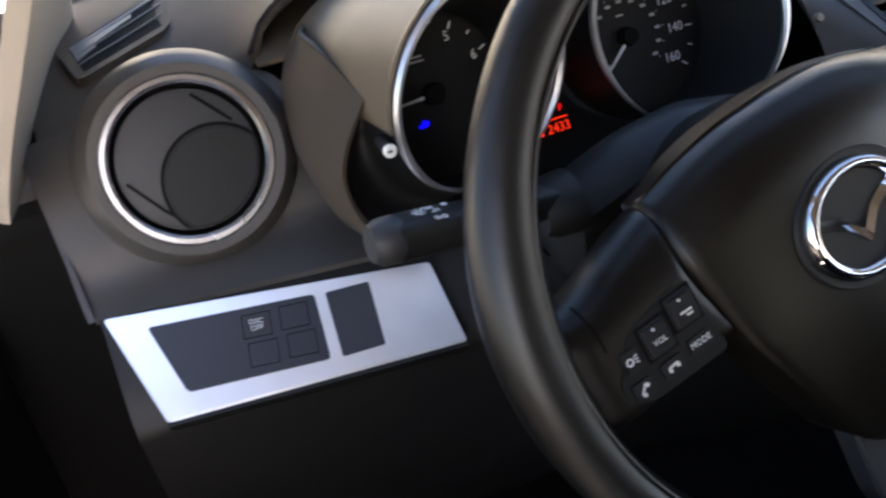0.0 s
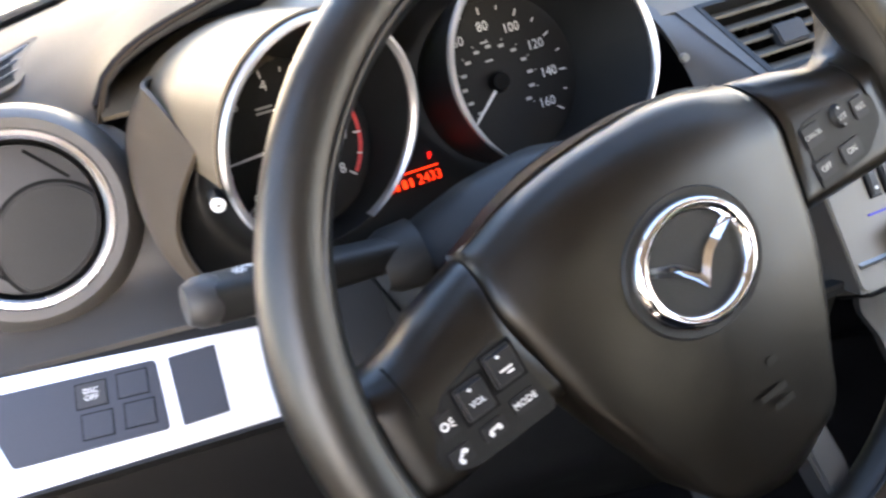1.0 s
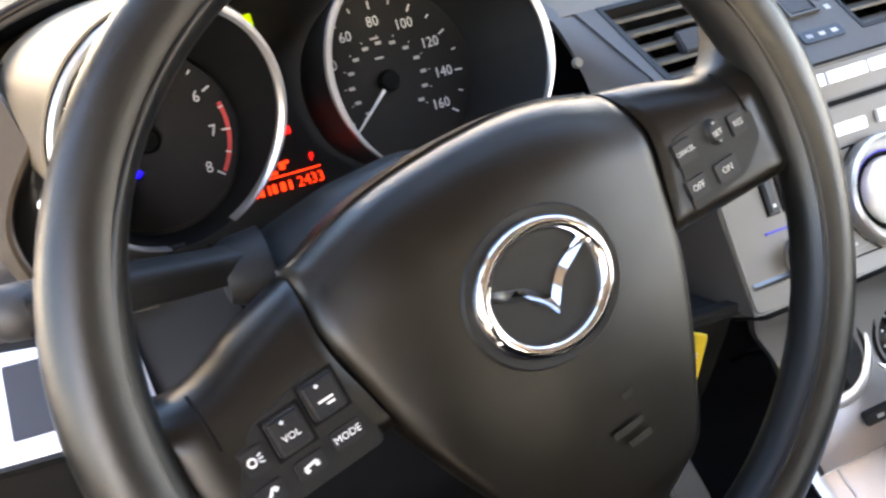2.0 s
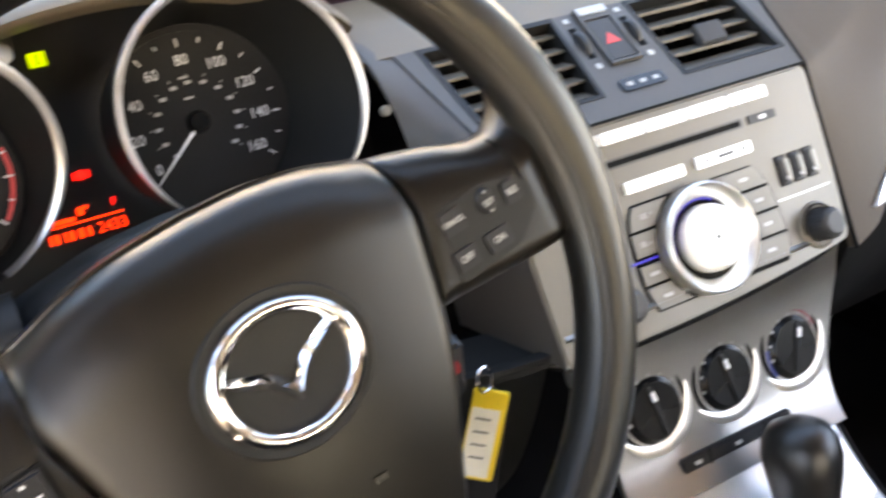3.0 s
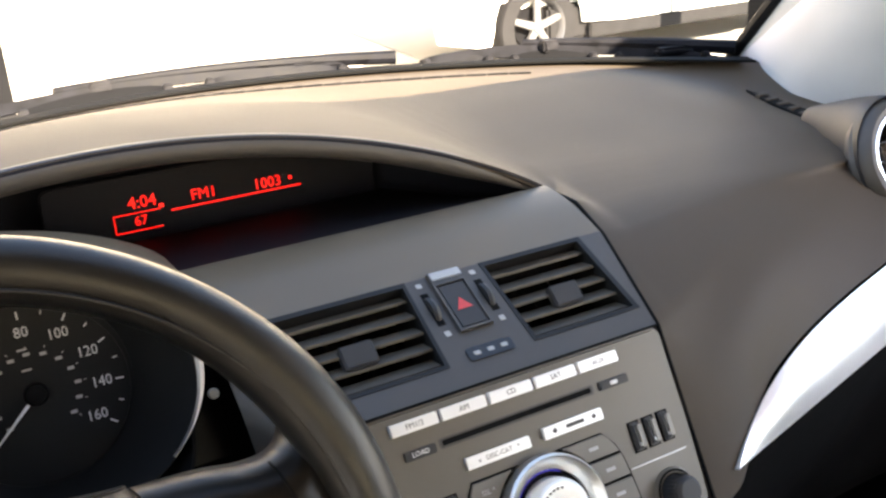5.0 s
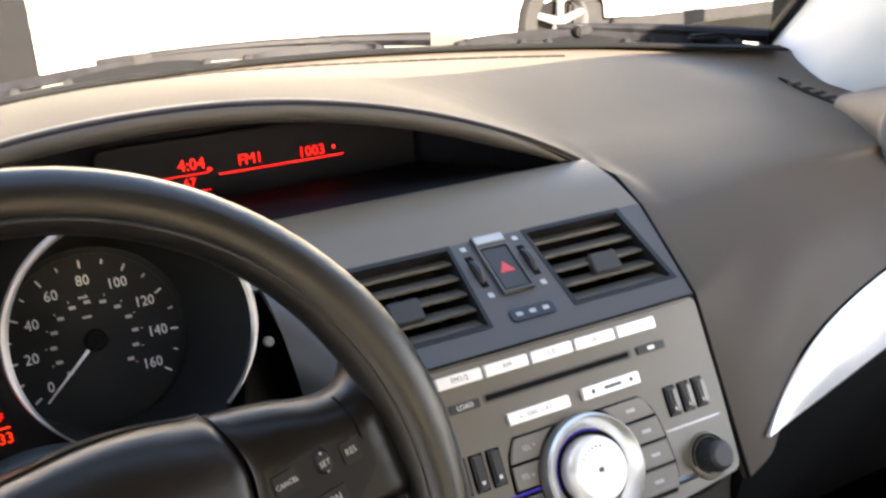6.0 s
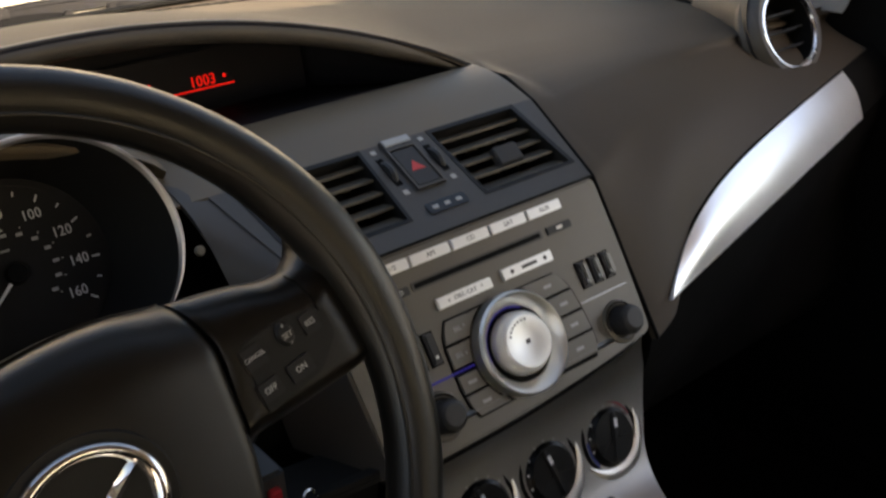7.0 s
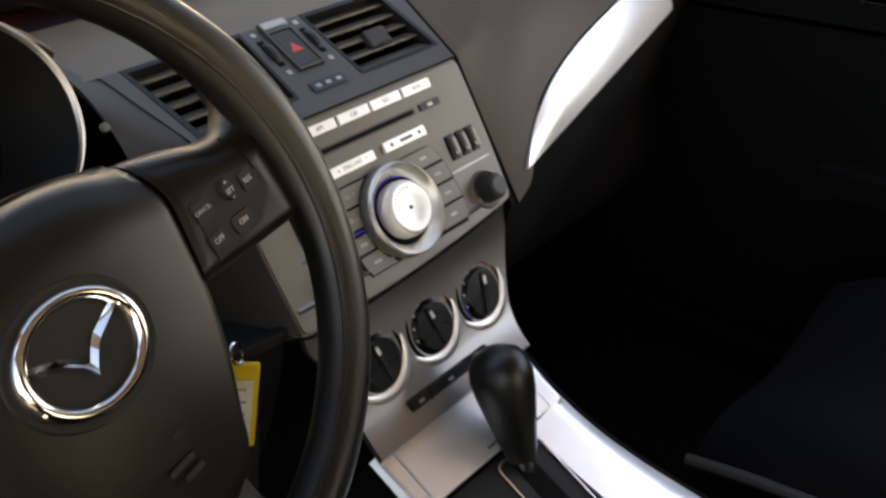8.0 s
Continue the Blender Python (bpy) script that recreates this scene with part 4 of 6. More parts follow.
part("dial_hood", dial_hood(), LEDGE, cluster, "charcoal dial hood painted in a lit tan")
SPEEDO_RING = plane_pose(-0.2625, 0.010, 0.966, LEAN)
dial_ring(SPEEDO_RING, 0.0748, 38, SPEEDO_RING @ pose(-0.0185, 0, -0.058), 0.0610)


def face_shape():
    def f(u, v):
        x = lerp(-0.525, -0.168, u)
        z = lerp(0.985 + 0.04 * math.sin(math.pi * min(1.0, u * 1.05)) ** 0.7, 0.868, v)
        return (x, 0.066 + 0.4 * (z - 0.937), z)
    return sheet(12, 8, f, -0.004)


part("dial_panel", face_shape(), DIAL, cluster, "gloss black dial panel", smooth=0)


def lower_hood():
    """The sill under the dials that sweeps up between them."""
    def f(u, v):
        x = lerp(-0.535, -0.150, u)
        dip = 0.010 * math.cos(u * 4 * math.pi)
        p = curve([(0.052, 0.830, 0), (0.01, 0.842, 0), (-0.020, 0.846, 0), (-0.040, 0.836, 0), (-0.040, 0.80, 0)], v)
        return (x, p.x, p.y + dip * 0.4 * math.sin(v * math.pi))
    return sheet(40, 16, f, 0.004)


part("lower_hood", lower_hood(), DEEP, cluster)


def flank_edge(v):
    """The free front edge of the hood's driver's flank, with a corner where the tube meets it."""
    return curve([(-0.5070, -0.0230, 0.9870), (-0.5250, -0.0270, 0.9620), (-0.5310, -0.0300, 0.9400), (-0.5230, -0.0340, 0.9120), (-0.4960, -0.0420, 0.8860)], v)


def hood_flank():
    """The outer side of the cluster hood beside the round vent."""
    def f(u, v):
        root = curve([(-0.5100, 0.0960, 1.0020), (-0.5290, 0.0820, 0.9880), (-0.5400, 0.0640, 0.9680), (-0.5430, 0.0330, 0.9380), (-0.5310, 0.0020, 0.9080), (-0.5020, -0.0220, 0.8840)], v)
        rim = Vector((-0.5180, 0.0420, 1.0080)).lerp(flank_edge(0), v / 0.3) if v < 0.3 else flank_edge((v - 0.3) / 0.7)
        p = root.lerp(rim, u)
        swell = math.sin(u * math.pi) * 0.007
        return (p.x - swell * 0.7, p.y - swell * 0.3, p.z + swell * 0.4 * (1 - v))
    return sheet(14, 60, f, 0.003)


part("hood_flank", hood_flank(), SOFT, cluster, "brown-grey outer flank of the hood")


def dial_shoulder():
    """The black shoulder between the rev counter's ring and the flank."""
    def f(u, v):
        near = around_ring(lerp(174, 262, u), 0.0690, -0.003)
        p = near.lerp(flank_edge(u) + Vector((0.002, 0.004, 0)), v)
        return (p.x, p.y + 0.018 * math.sin(math.pi * v), p.z)
    return sheet(30, 10, f, 0.002)


part("dial_shoulder", dial_shoulder(), DIAL, cluster, "black shoulder beside the rev counter")


def right_lip():
    """The dark wall that closes the dials towards the centre stack."""
    def f(u, v):
        v = lerp(0.03, 1.0, v)
        a = curve([(-0.173, 0.098, 0.980), (-0.186, 0.060, 0.962), (-0.196, 0.020, 0.935), (-0.210, -0.020, 0.902), (-0.248, -0.045, 0.886)], v)
        b = curve([(-0.206, 0.098, 0.982), (-0.213, 0.080, 0.966), (-0.212, 0.060, 0.940), (-0.218, 0.050, 0.905), (-0.248, 0.030, 0.875)], v)
        p = a.lerp(b, u)
        return (p.x, p.y - math.sin(u * math.pi) * 0.006, p.z)
    return sheet(10, 24, f, -0.003)


part("end_lip", right_lip(), DEEP, cluster)


def crown_shape():
    """The inner hood that bridges the dial tubes below the brow."""
    def f(u, v):
        x = lerp(-0.480, -0.175, u)
        h = 0.988 + 0.048 * (1 - (2 * u - 1) ** 2) ** 0.8
        p = curve([(0.125, h + 0.004, 0), (0.07, h + 0.006, 0), (0.045, h + 0.0, 0), (0.062, h - 0.012, 0)], v)
        return (x, p.x, p.y)
    return sheet(40, 12, f, -0.003)


part("inner_hood", crown_shape(), LEDGE, cluster)

# dials: figures and ticks set round each centre
def dial(cx, cz, r_tick, first, last, count, figures, fig_r, size, back=0.0645):
    cy = back + 0.4 * (cz - 0.937)
    face = part("dial_face", lathe([(0.0, 0.0), (r_tick + 0.004, 0.0), (r_tick + 0.0042, -0.001)], 48), DIAL, cluster, smooth=0)
    face.matrix_local = plane_pose(cx, cy, cz, LEAN)
    for i in range(count + 1):
        a = radians(lerp(first, last, i / count))
        long = i % 2 == 0
        ln, w = (0.0052, 0.0011) if long else (0.0032, 0.0009)
        r = r_tick - ln / 2
        bar("tick", r * math.cos(a), r * math.sin(a), ln, w, 0.0003, PRINT, face, math.degrees(a))
    for text, deg in figures:
        a = radians(deg)
        writing("figure", text, size, pose(fig_r * math.cos(a), fig_r * math.sin(a), 0.0003), PRINT, face, squeeze=0.9)
    return face


TACHO_BACK = 0.0270
speedo = dial(-0.2818, 0.9410, 0.0550, 216, -36, 16, [(str(20 * i), lerp(216, -36, i / 8)) for i in range(9)], 0.0410, 0.0100)
for i in range(13):
    a = radians(lerp(222, -42, i / 12))
    bar("small_figure", 0.0265 * math.cos(a), 0.0265 * math.sin(a), 0.0042, 0.0022, 0.0003, DIM_PRINT, speedo)
    bar("small_tick", 0.0310 * math.cos(a), 0.0310 * math.sin(a), 0.0016, 0.0006, 0.0003, DIM_PRINT, speedo, math.degrees(a))
bar("unit_mark", -0.002, 0.0300, 0.006, 0.0014, 0.0003, DIM_PRINT, speedo)
bar("unit_mark", -0.002, 0.0165, 0.006, 0.0014, 0.0003, DIM_PRINT, speedo)
tacho = dial(-0.4490, 0.9545, 0.0498, 225, -39, 16, [(str(i), lerp(225, -39, i / 8)) for i in range(9)], 0.0395, 0.0098, TACHO_BACK)
band = part("red_band", lathe([(0.0474, 0.0004), (0.0500, 0.0004), (0.0500, 0.0002), (0.0474, 0.0002)], 16, 14, -37, closed=True), RED_PRINT, tacho, "red limit band")
bar("unit_mark", -0.006, 0.0265, 0.0110, 0.0014, 0.0003, DIM_PRINT, tacho)
bar("unit_mark", -0.006, 0.0235, 0.0120, 0.0014, 0.0003, DIM_PRINT, tacho)


def needle(face, deg, ln):
    hub = part("needle_hub", lathe([(0.0, 0.008), (0.0062, 0.0075), (0.0075, 0.004), (0.0078, 0.0)], 28), DEEP, face)
    nd = part("needle", prism([(0.008, -0.0011), (ln, -0.0004), (ln, 0.0004), (0.008, 0.0011)], 0.0052, 0.0060), PRINT, face, "white needle")
    nd.matrix_local = pose(0, 0, 0, 0, 0, deg)


needle(speedo, 222, 0.050)
needle(tacho, 184, 0.042)

# lit marks
def lit(name, x, z, w, h, mat, turn=0.0, label="", back=0.0640):
    ob = part(name, prism(rounded([(-w / 2, -h / 2), (w / 2, -h / 2), (w / 2, h / 2), (-w / 2, h / 2)], min(w, h) * 0.3, 2), 0, 0.0004), mat, cluster, label, smooth=0)
    ob.matrix_local = plane_pose(x, back + 0.4 * (z - 0.937), z, LEAN, 0, turn)
    return ob


for dx, dz, w, h in ((0, 0.0015, 0.0036, 0.003), (-0.0015, -0.0012, 0.0080, 0.0030), (0.0030, 0.0005, 0.0022, 0.0028)):
    lit("coolant_light", -0.4600 + dx * 0.8, 0.9385 + dz * 0.8, w * 0.8, h * 0.8, BLUE_LIGHT, 0, "small blue warning light", TACHO_BACK - 0.0008)
for dx, dz, w, h in ((0, 0, 0.0100, 0.0012), (0, 0.0070, 0.0100, 0.0012), (-0.0046, 0.0035, 0.0012, 0.0070), (0.0046, 0.0035, 0.0012, 0.0070), (-0.0022, 0.0035, 0.0034, 0.0060), (0.0020, 0.0035, 0.0030, 0.0060)):
    lit("door_light", -0.3660 + dx, 0.9930 + dz, w, h, GREEN_LIGHT, 0, "yellow-green open door light")
for dx, w, h in ((0.0, 0.0050, 0.0056), (-0.0042, 0.0014, 0.0046), (0.0042, 0.0014, 0.0046)):
    lit("brake_light", -0.3620 + dx, 0.9280, w, h, RED_LIGHT, 0, "red warning light")
def lit_pose(x, z):
    return plane_pose(x, 0.0640 + 0.4 * (z - 0.937), z, LEAN)


writing("odometer_digits", "2433", 0.0100, lit_pose(-0.3525, 0.8955), ORANGE_LIGHT, cluster, squeeze=0.95)
for x, w in ((-0.3905, 0.0016), (-0.3868, 0.0028), (-0.3815, 0.0016), (-0.3778, 0.0030), (-0.3720, 0.0034), (-0.3668, 0.0022)):
    lit("odometer_mark", x, 0.8955, w, 0.0062, ORANGE_LIGHT)
lit("display_line", -0.3660, 0.9020, 0.044, 0.0010, ORANGE_LIGHT)
lit("display_mark", -0.3800, 0.9046, 0.014, 0.0026, ORANGE_LIGHT)
lit("display_mark", -0.3690, 0.9080, 0.0040, 0.0052, ORANGE_LIGHT)
lit("display_mark", -0.3655, 0.9096, 0.0030, 0.0022, ORANGE_LIGHT)
writing("fuel_letter", "F", 0.0070, lit_pose(-0.3480, 0.9085), RED_LIGHT, cluster)
# dimmer knob beside the dials
dim = part("dimmer_knob", lathe([(0.0, 0.0010), (0.0022, 0.0010), (0.0026, 0.0002), (0.0030, 0.0002), (0.0034, 0.0010), (0.0040, 0.0006), (0.0041, -0.0006), (0.0030, -0.0008)], 28), BUTTON_SILVER, cluster, "small pale dimmer knob")
dim.matrix_local = plane_pose(-0.5090, -0.0600, 0.9690, 8, -4)
part("knob_stem", lathe([(0.0, -0.0004), (0.0038, -0.0006), (0.0040, -0.024)], 20), DARK, dim)
part("knob_mark", slab(-0.0013, 0.0013, -0.0006, 0.0006, 0.0009, 0.0014, 0), DARK_PRINT, dim, smooth=0)
dim2 = part("trip_knob", lathe([(0.0, 0.010), (0.0028, 0.0096), (0.0032, 0.0085), (0.0032, 0.006)], 24), GREY_KEY, cluster, "small pale trip knob")
dim2.matrix_local = plane_pose(-0.1905, -0.0240, 0.9535, LEAN)

# ---- central display under the brow ----
screen_unit = thing("dash_display", plane_pose(-0.08, 0.262, 0.985, 4), "black radio display with red segment writing", "display")
part("display_glass", prism(rounded([(-0.16, -0.026), (0.14, -0.026), (0.14, 0.036), (-0.16, 0.036)], 0.01, 4), -0.004, 0.0, 0.001), SCREEN, screen_unit, "smoked display lens")
for text, x, y, s in (("4:04", -0.0795, 0.0120, 0.0150), ("FM1", -0.0260, 0.0090, 0.0140), ("1003", 0.0330, 0.0070, 0.0140), ("67", -0.0830, -0.0040, 0.0120)):
    writing("lettering", text, s, pose(x, y, 0.0004), RED_LIGHT, screen_unit, squeeze=0.95)
bar("display_line", 0.004, 0.0, 0.120, 0.0012, 0.0004, RED_LIGHT, screen_unit)
bar("display_dot", 0.0550, 0.0080, 0.0030, 0.0030, 0.0004, RED_LIGHT, screen_unit)
bar("display_line", -0.0850, -0.0120, 0.040, 0.0008, 0.0004, RED_LIGHT, screen_unit)
bar("display_line", -0.0850, 0.0035, 0.040, 0.0008, 0.0004, RED_LIGHT, screen_unit)
bar("display_line", -0.1050, -0.0042, 0.0008, 0.0155, 0.0004, RED_LIGHT, screen_unit)
bar("display_mark", -0.0640, 0.0060, 0.0040, 0.0030, 0.0004, RED_LIGHT, screen_unit)

# ---- round vents at both ends of the dash ----
def round_vent(x, y, z, tilted, label, size=1.0):
    """A round outlet: flared housing, silver ring, and a ball with its flap inside."""
    ob = thing("round_air_vent", plane_pose(x, y, z, 23) @ Matrix.Scale(size, 4), label, "air vent", "round dash vents")
    part("housing", lathe([(0.050, -0.05), (0.052, 0.004), (0.055, 0.010), (0.061, 0.0105), (0.067, 0.004), (0.0725, -0.012)] + ([(0.076, -0.045), (0.074, -0.10)] if tilted else [(0.0700, -0.020)]), 72), HARD, ob, "charcoal flared housing")
    part("ring", lathe([(0.0482, 0.002), (0.0486, 0.0085), (0.0505, 0.0108), (0.0535, 0.0108), (0.0552, 0.0080), (0.0548, 0.002)], 80, closed=True), SATIN_CHROME, ob, "bright silver ring")
    part("throat", lathe([(0.0484, 0.006), (0.0462, -0.004), (0.0440, -0.030), (0.0, -0.034)], 56), DEEP, ob)
    if tilted:
        # closed flap: a disc cut by two chords, with a round leaf set into its lower right
        part("flap", lathe([(0.0, 0.0032), (0.030, 0.0032), (0.0452, 0.0014), (0.0474, -0.008)], 64), KEYCAP, ob, "dark closed flap")
        for x0, y0, x1, y1 in ((0.0137, 0.0395, 0.0340, 0.0166), (-0.0410, -0.0041, -0.0237, -0.0272), (-0.0237, -0.0272, -0.0110, -0.0400)):
            bar("crease", (x0 + x1) / 2, (y0 + y1) / 2, math.hypot(x1 - x0, y1 - y0), 0.0021, 0.0032, DEEP, ob, math.degrees(math.atan2(y1 - y0, x1 - x0)))

        def leaf_outline(r):
            pts = []
            for i in range(64):
                p = Vector((0.0155 + r * math.cos(i * math.pi / 32), -0.0185 + r * math.sin(i * math.pi / 32)))
                pts.append(p if p.length < 0.0448 else p * (0.0448 / p.length))
            return pts

        part("leaf_gap", prism(leaf_outline(0.0378), 0.0020, 0.0038), DEEP, ob, smooth=0)
        part("flap_leaf", prism(leaf_outline(0.0356), 0.0020, 0.0064, 0.0018, 3), DARK, ob, "round leaf of the flap")
        bar("grip", 0.0205, -0.0274, 0.010, 0.0012, 0.0065, DARK, ob, 50)
    else:
        for k, yy in enumerate((-0.022, 0.0, 0.022)):
            w = math.sqrt(0.0465 ** 2 - yy * yy)
            s = part("slat", slab(-w, w, -0.0012, 0.0012, -0.022, -0.004, 0.0008), DARK, ob)
            s.matrix_local = pose(0, yy, 0, -8, 0, 0)
        s = part("divider", slab(-0.0015, 0.0015, -0.044, 0.044, -0.026, -0.014, 0.0006), DARK, ob)
        s.matrix_local = pose(-0.012, 0, 0)
    return ob


round_vent(-0.613, 0.053, 0.951, True, "round silver-ringed dash vent with closed black flap")
round_vent(0.562, 0.054, 0.948, False, "round silver-ringed dash vent with open slats", 0.88)


def pod_shape():
    """The tapered body behind the passenger's round vent, which runs into the dash top."""
    bm = bmesh.new()
    rows = []
    for t in np.linspace(0, 1, 12):
        c = Vector((0.562, 0.054, 0.948)).lerp(Vector((0.584, 0.190, 0.960)), t)
        r = lerp(0.064, 0.016, t ** 1.3)
        rows.append([bm.verts.new(c + Vector((r * math.cos(a), 0.39 * r * math.sin(a) * (1 - t), 0.92 * r * math.sin(a)))) for a in np.linspace(0, 2 * math.pi, 33)[:-1]])
    for a, b in zip(rows[:-1], rows[1:]):
        for i in range(32):
            bm.faces.new((a[i], a[(i + 1) % 32], b[(i + 1) % 32], b[i]))
    bm.faces.new(rows[-1])
    bmesh.ops.recalc_face_normals(bm, faces=bm.faces)
    return bm


part("vent_pod", pod_shape(), KEYCAP, dash, "dark vent pod")


side_pit = part("side_outlet_opening", prism(rounded([(-0.062, -0.006), (0.0, -0.017), (0.062, -0.018), (0.064, 0.016), (0.0, 0.012)], 0.004, 3), -0.004, 0.0012), DEEP, dash, "black side window outlet")
OUTLET_R = on_top(0.604, 0.250, 0.002, -96)
side_pit.matrix_local = OUTLET_R
for k in range(5):
    slot = part("side_outlet_slat", slab(-0.0030, 0.0030, -0.013, 0.011, -0.003, 0.0032, 0.0008, 1), SOFT, dash)
    slot.matrix_local = OUTLET_R @ pose(-0.034 + 0.019 * k, -0.002, 0, 0, 0, 20)
OUTLET_L = on_top(-0.627, 0.218, 0.0030, 0)
OUTLET_QUAD = [(-0.0400, -0.0110), (-0.0330, -0.0610), (0.0300, -0.0120), (0.0460, 0.0660)]


def outlet_at(u, v):
    """A place in the side outlet: u along the slats, v across them."""
    a, b, c, d = (Vector(q) for q in OUTLET_QUAD)
    return a.lerp(d, u).lerp(b.lerp(c, u), v)


outer = rounded([outlet_at(-0.10, -0.12), outlet_at(-0.10, 1.14), outlet_at(1.10, 1.14), outlet_at(1.07, -0.10)], 0.010, 5)
inner = rounded([outlet_at(0, 0), outlet_at(0, 1), outlet_at(1, 1), outlet_at(1, 0)], 0.004, 5)
frame_l = part("side_outlet_frame", frame_prism(outer, inner, -0.010, 0.0016), SOFT, dash)
frame_l.matrix_local = OUTLET_L
pit = part("side_outlet_opening", prism([outlet_at(-0.03, -0.03), outlet_at(-0.03, 1.03), outlet_at(1.03, 1.03), outlet_at(1.03, -0.03)], -0.0120, -0.0002), DEEP, dash)
pit.matrix_local = OUTLET_L
for v0, v1, u1, height in ((0.0, 0.12, 0.98, 0.0012), (0.12, 0.34, 0.60, 0.0010), (0.34, 0.52, 0.22, 0.0008), (0.335, 0.35, 0.99, 0.0010), (0.64, 0.655, 0.99, 0.0010)):
    shape = [outlet_at(0.01, v0), outlet_at(0.01, v1), outlet_at(u1, v0 + (v1 - v0) * (1.0 if v1 - v0 < 0.05 else 0.45)), outlet_at(u1, v0)]
    blade = part("side_outlet_slat", prism(shape, -0.0006, height), FLAP, dash, "thin blue-grey slat", smooth=0)
    blade.matrix_local = OUTLET_L


# ---- centre vents, hazard switch ----
VENT_LEAN = 61.2
stack = thing("centre_stack", plane_pose(0, 0.022, 0.967, VENT_LEAN), "dark grey centre stack face round the air vents", "centre stack")


part("centre_bar", prism([(-0.0315, 0.004), (-0.0345, -0.0755), (0.0345, -0.0755), (0.0315, 0.004)], -0.004, 0.0), HARD, stack, "blue-grey satin bar between the vents", smooth=0)
part("lower_bar", prism([(-0.1375, -0.0755), (-0.1340, -0.0930), (0.1330, -0.0930), (0.1365, -0.0755)], -0.004, 0.0), HARD, stack, smooth=0)
for s in (-1, 1):
    wide = 0.0165 if s < 0 else 0.0
    pts = [(s * (0.1245 + wide), 0.004), (s * 0.1300, -0.0755), (s * 0.1365, -0.0755), (s * (0.1470 + wide * 0.6), 0.004)]
    part("side_bar", prism(pts if s < 0 else pts[::-1], -0.004, 0.0), HARD, stack, smooth=0)


def centre_vent(s):
    ob = thing("centre_air_vent", plane_pose(0, 0.022, 0.967, VENT_LEAN), "black slatted rectangular centre air vent with a square tab", "air vent", "centre vents")
    x0, x1 = 0.0315, 0.1245
    wide = 0.0165 if s < 0 else 0.0
    lip = part("frame", frame_prism([(s * x0, 0.003), (s * (x1 + wide), 0.003), (s * (x1 + 0.0055), -0.0755), (s * (x0 + 0.003), -0.0755)],
                                    [(s * (x0 + 0.003), -0.001), (s * (x1 + wide - 0.004), -0.001), (s * (x1 + 0.001), -0.0725), (s * (x0 + 0.006), -0.0725)], -0.040, 0.0006), DARK, ob, smooth=0)
    part("back", slab(min(s * x0, s * (x1 + max(wide, 0.005))), max(s * x0, s * (x1 + max(wide, 0.005))), -0.0755, 0.003, -0.045, -0.041, 0), DEEP, ob, smooth=0)
    for k in range(5):
        yy = -0.0065 - 0.0148 * k
        xa, xb = x0 + 0.003 + 0.0006 * k, x1 - 0.003 + wide + (0.0009 - wide / 5) * k
        sl = part("slat", slab(min(s * xa, s * xb), max(s * xa, s * xb), -0.0010, 0.0010, -0.0100, 0.0060, 0.0008), SLAT, ob)
        sl.matrix_local = pose(0, yy, -0.007, 54, 0, 0)
    tab = part("tab", slab(-0.0125, 0.0125, -0.0085, 0.0085, -0.004, 0.004, 0.0012), KEYCAP, ob, "square vent tab")
    tab.matrix_local = pose(s * (0.083 + wide * 0.3), -0.0430, -0.004, 14, 0, 0)
    for k in range(4):
        d = part("vane", slab(-0.0008, 0.0008, -0.070, 0.0, -0.036, -0.026, 0.0), DEEP, ob, smooth=0)
        d.matrix_local = pose(s * (0.050 + 0.022 * k), -0.001, 0)
    return ob


for s in (-1, 1):
    centre_vent(s)

hazard = thing("hazard_switch", plane_pose(0, 0.022, 0.967, VENT_LEAN), "black hazard switch with a small red triangle", "switch")
part("switch_frame", frame_prism([(-0.0135, 0.0035), (0.0135, 0.0035), (0.0135, -0.0515), (-0.0135, -0.0515)], [(-0.0115, -0.0085), (0.0115, -0.0085), (0.0115, -0.0495), (-0.0115, -0.0495)], 0.0, 0.003), HARD, hazard, "raised grey frame", smooth=0)
part("key", slab(-0.0112, 0.0112, -0.0492, -0.0088, -0.001, 0.0022, 0.0012), KEYCAP, hazard, "black key")
part("triangle", prism([(-0.0062, -0.0335), (0.0062, -0.0335), (0.0, -0.0232)], 0.0021, 0.0026), RED_PRINT, hazard, "red triangle", smooth=0)
part("switch_top", slab(-0.0125, 0.0125, -0.0045, 0.0030, 0.0028, 0.0042, 0.0006), PILLAR, hazard, "pale grey cap over the key")
part("indicator_pill", prism(rounded([(-0.0185, -0.0765), (0.0185, -0.0765), (0.0185, -0.0655), (-0.0185, -0.0655)], 0.003, 3), 0, 0.0012, 0.0004), GLOSS, hazard, "black indicator window")
for x in (-0.011, 0.0, 0.011):
    bar("mark", x, -0.0710, 0.0050, 0.0032, 0.0013, DIM_PRINT, hazard)
for s in (-1, 1):
    wheel_ob = part("thumbwheel", lathe([(0.0, -0.0022), (0.0125, -0.0022), (0.0135, 0.0), (0.0125, 0.0022), (0.0, 0.0022)], 32), KEYCAP, hazard, "ribbed thumbwheel")
    wheel_ob.matrix_local = pose(s * 0.0225, -0.0260, -0.0070, 0, 90, 0)
    part("thumbwheel_slot", slab(min(s * 0.0195, s * 0.0255), max(s * 0.0195, s * 0.0255), -0.041, -0.011, -0.003, 0.0004, 0), DEEP, hazard, smooth=0)
    bar("mark", s * 0.0225, -0.0490, 0.0045, 0.0045, 0.0004, DIM_PRINT, hazard)
    bar("mark", s * 0.0225, -0.0035, 0.0045, 0.0040, 0.0004, DIM_PRINT, hazard)

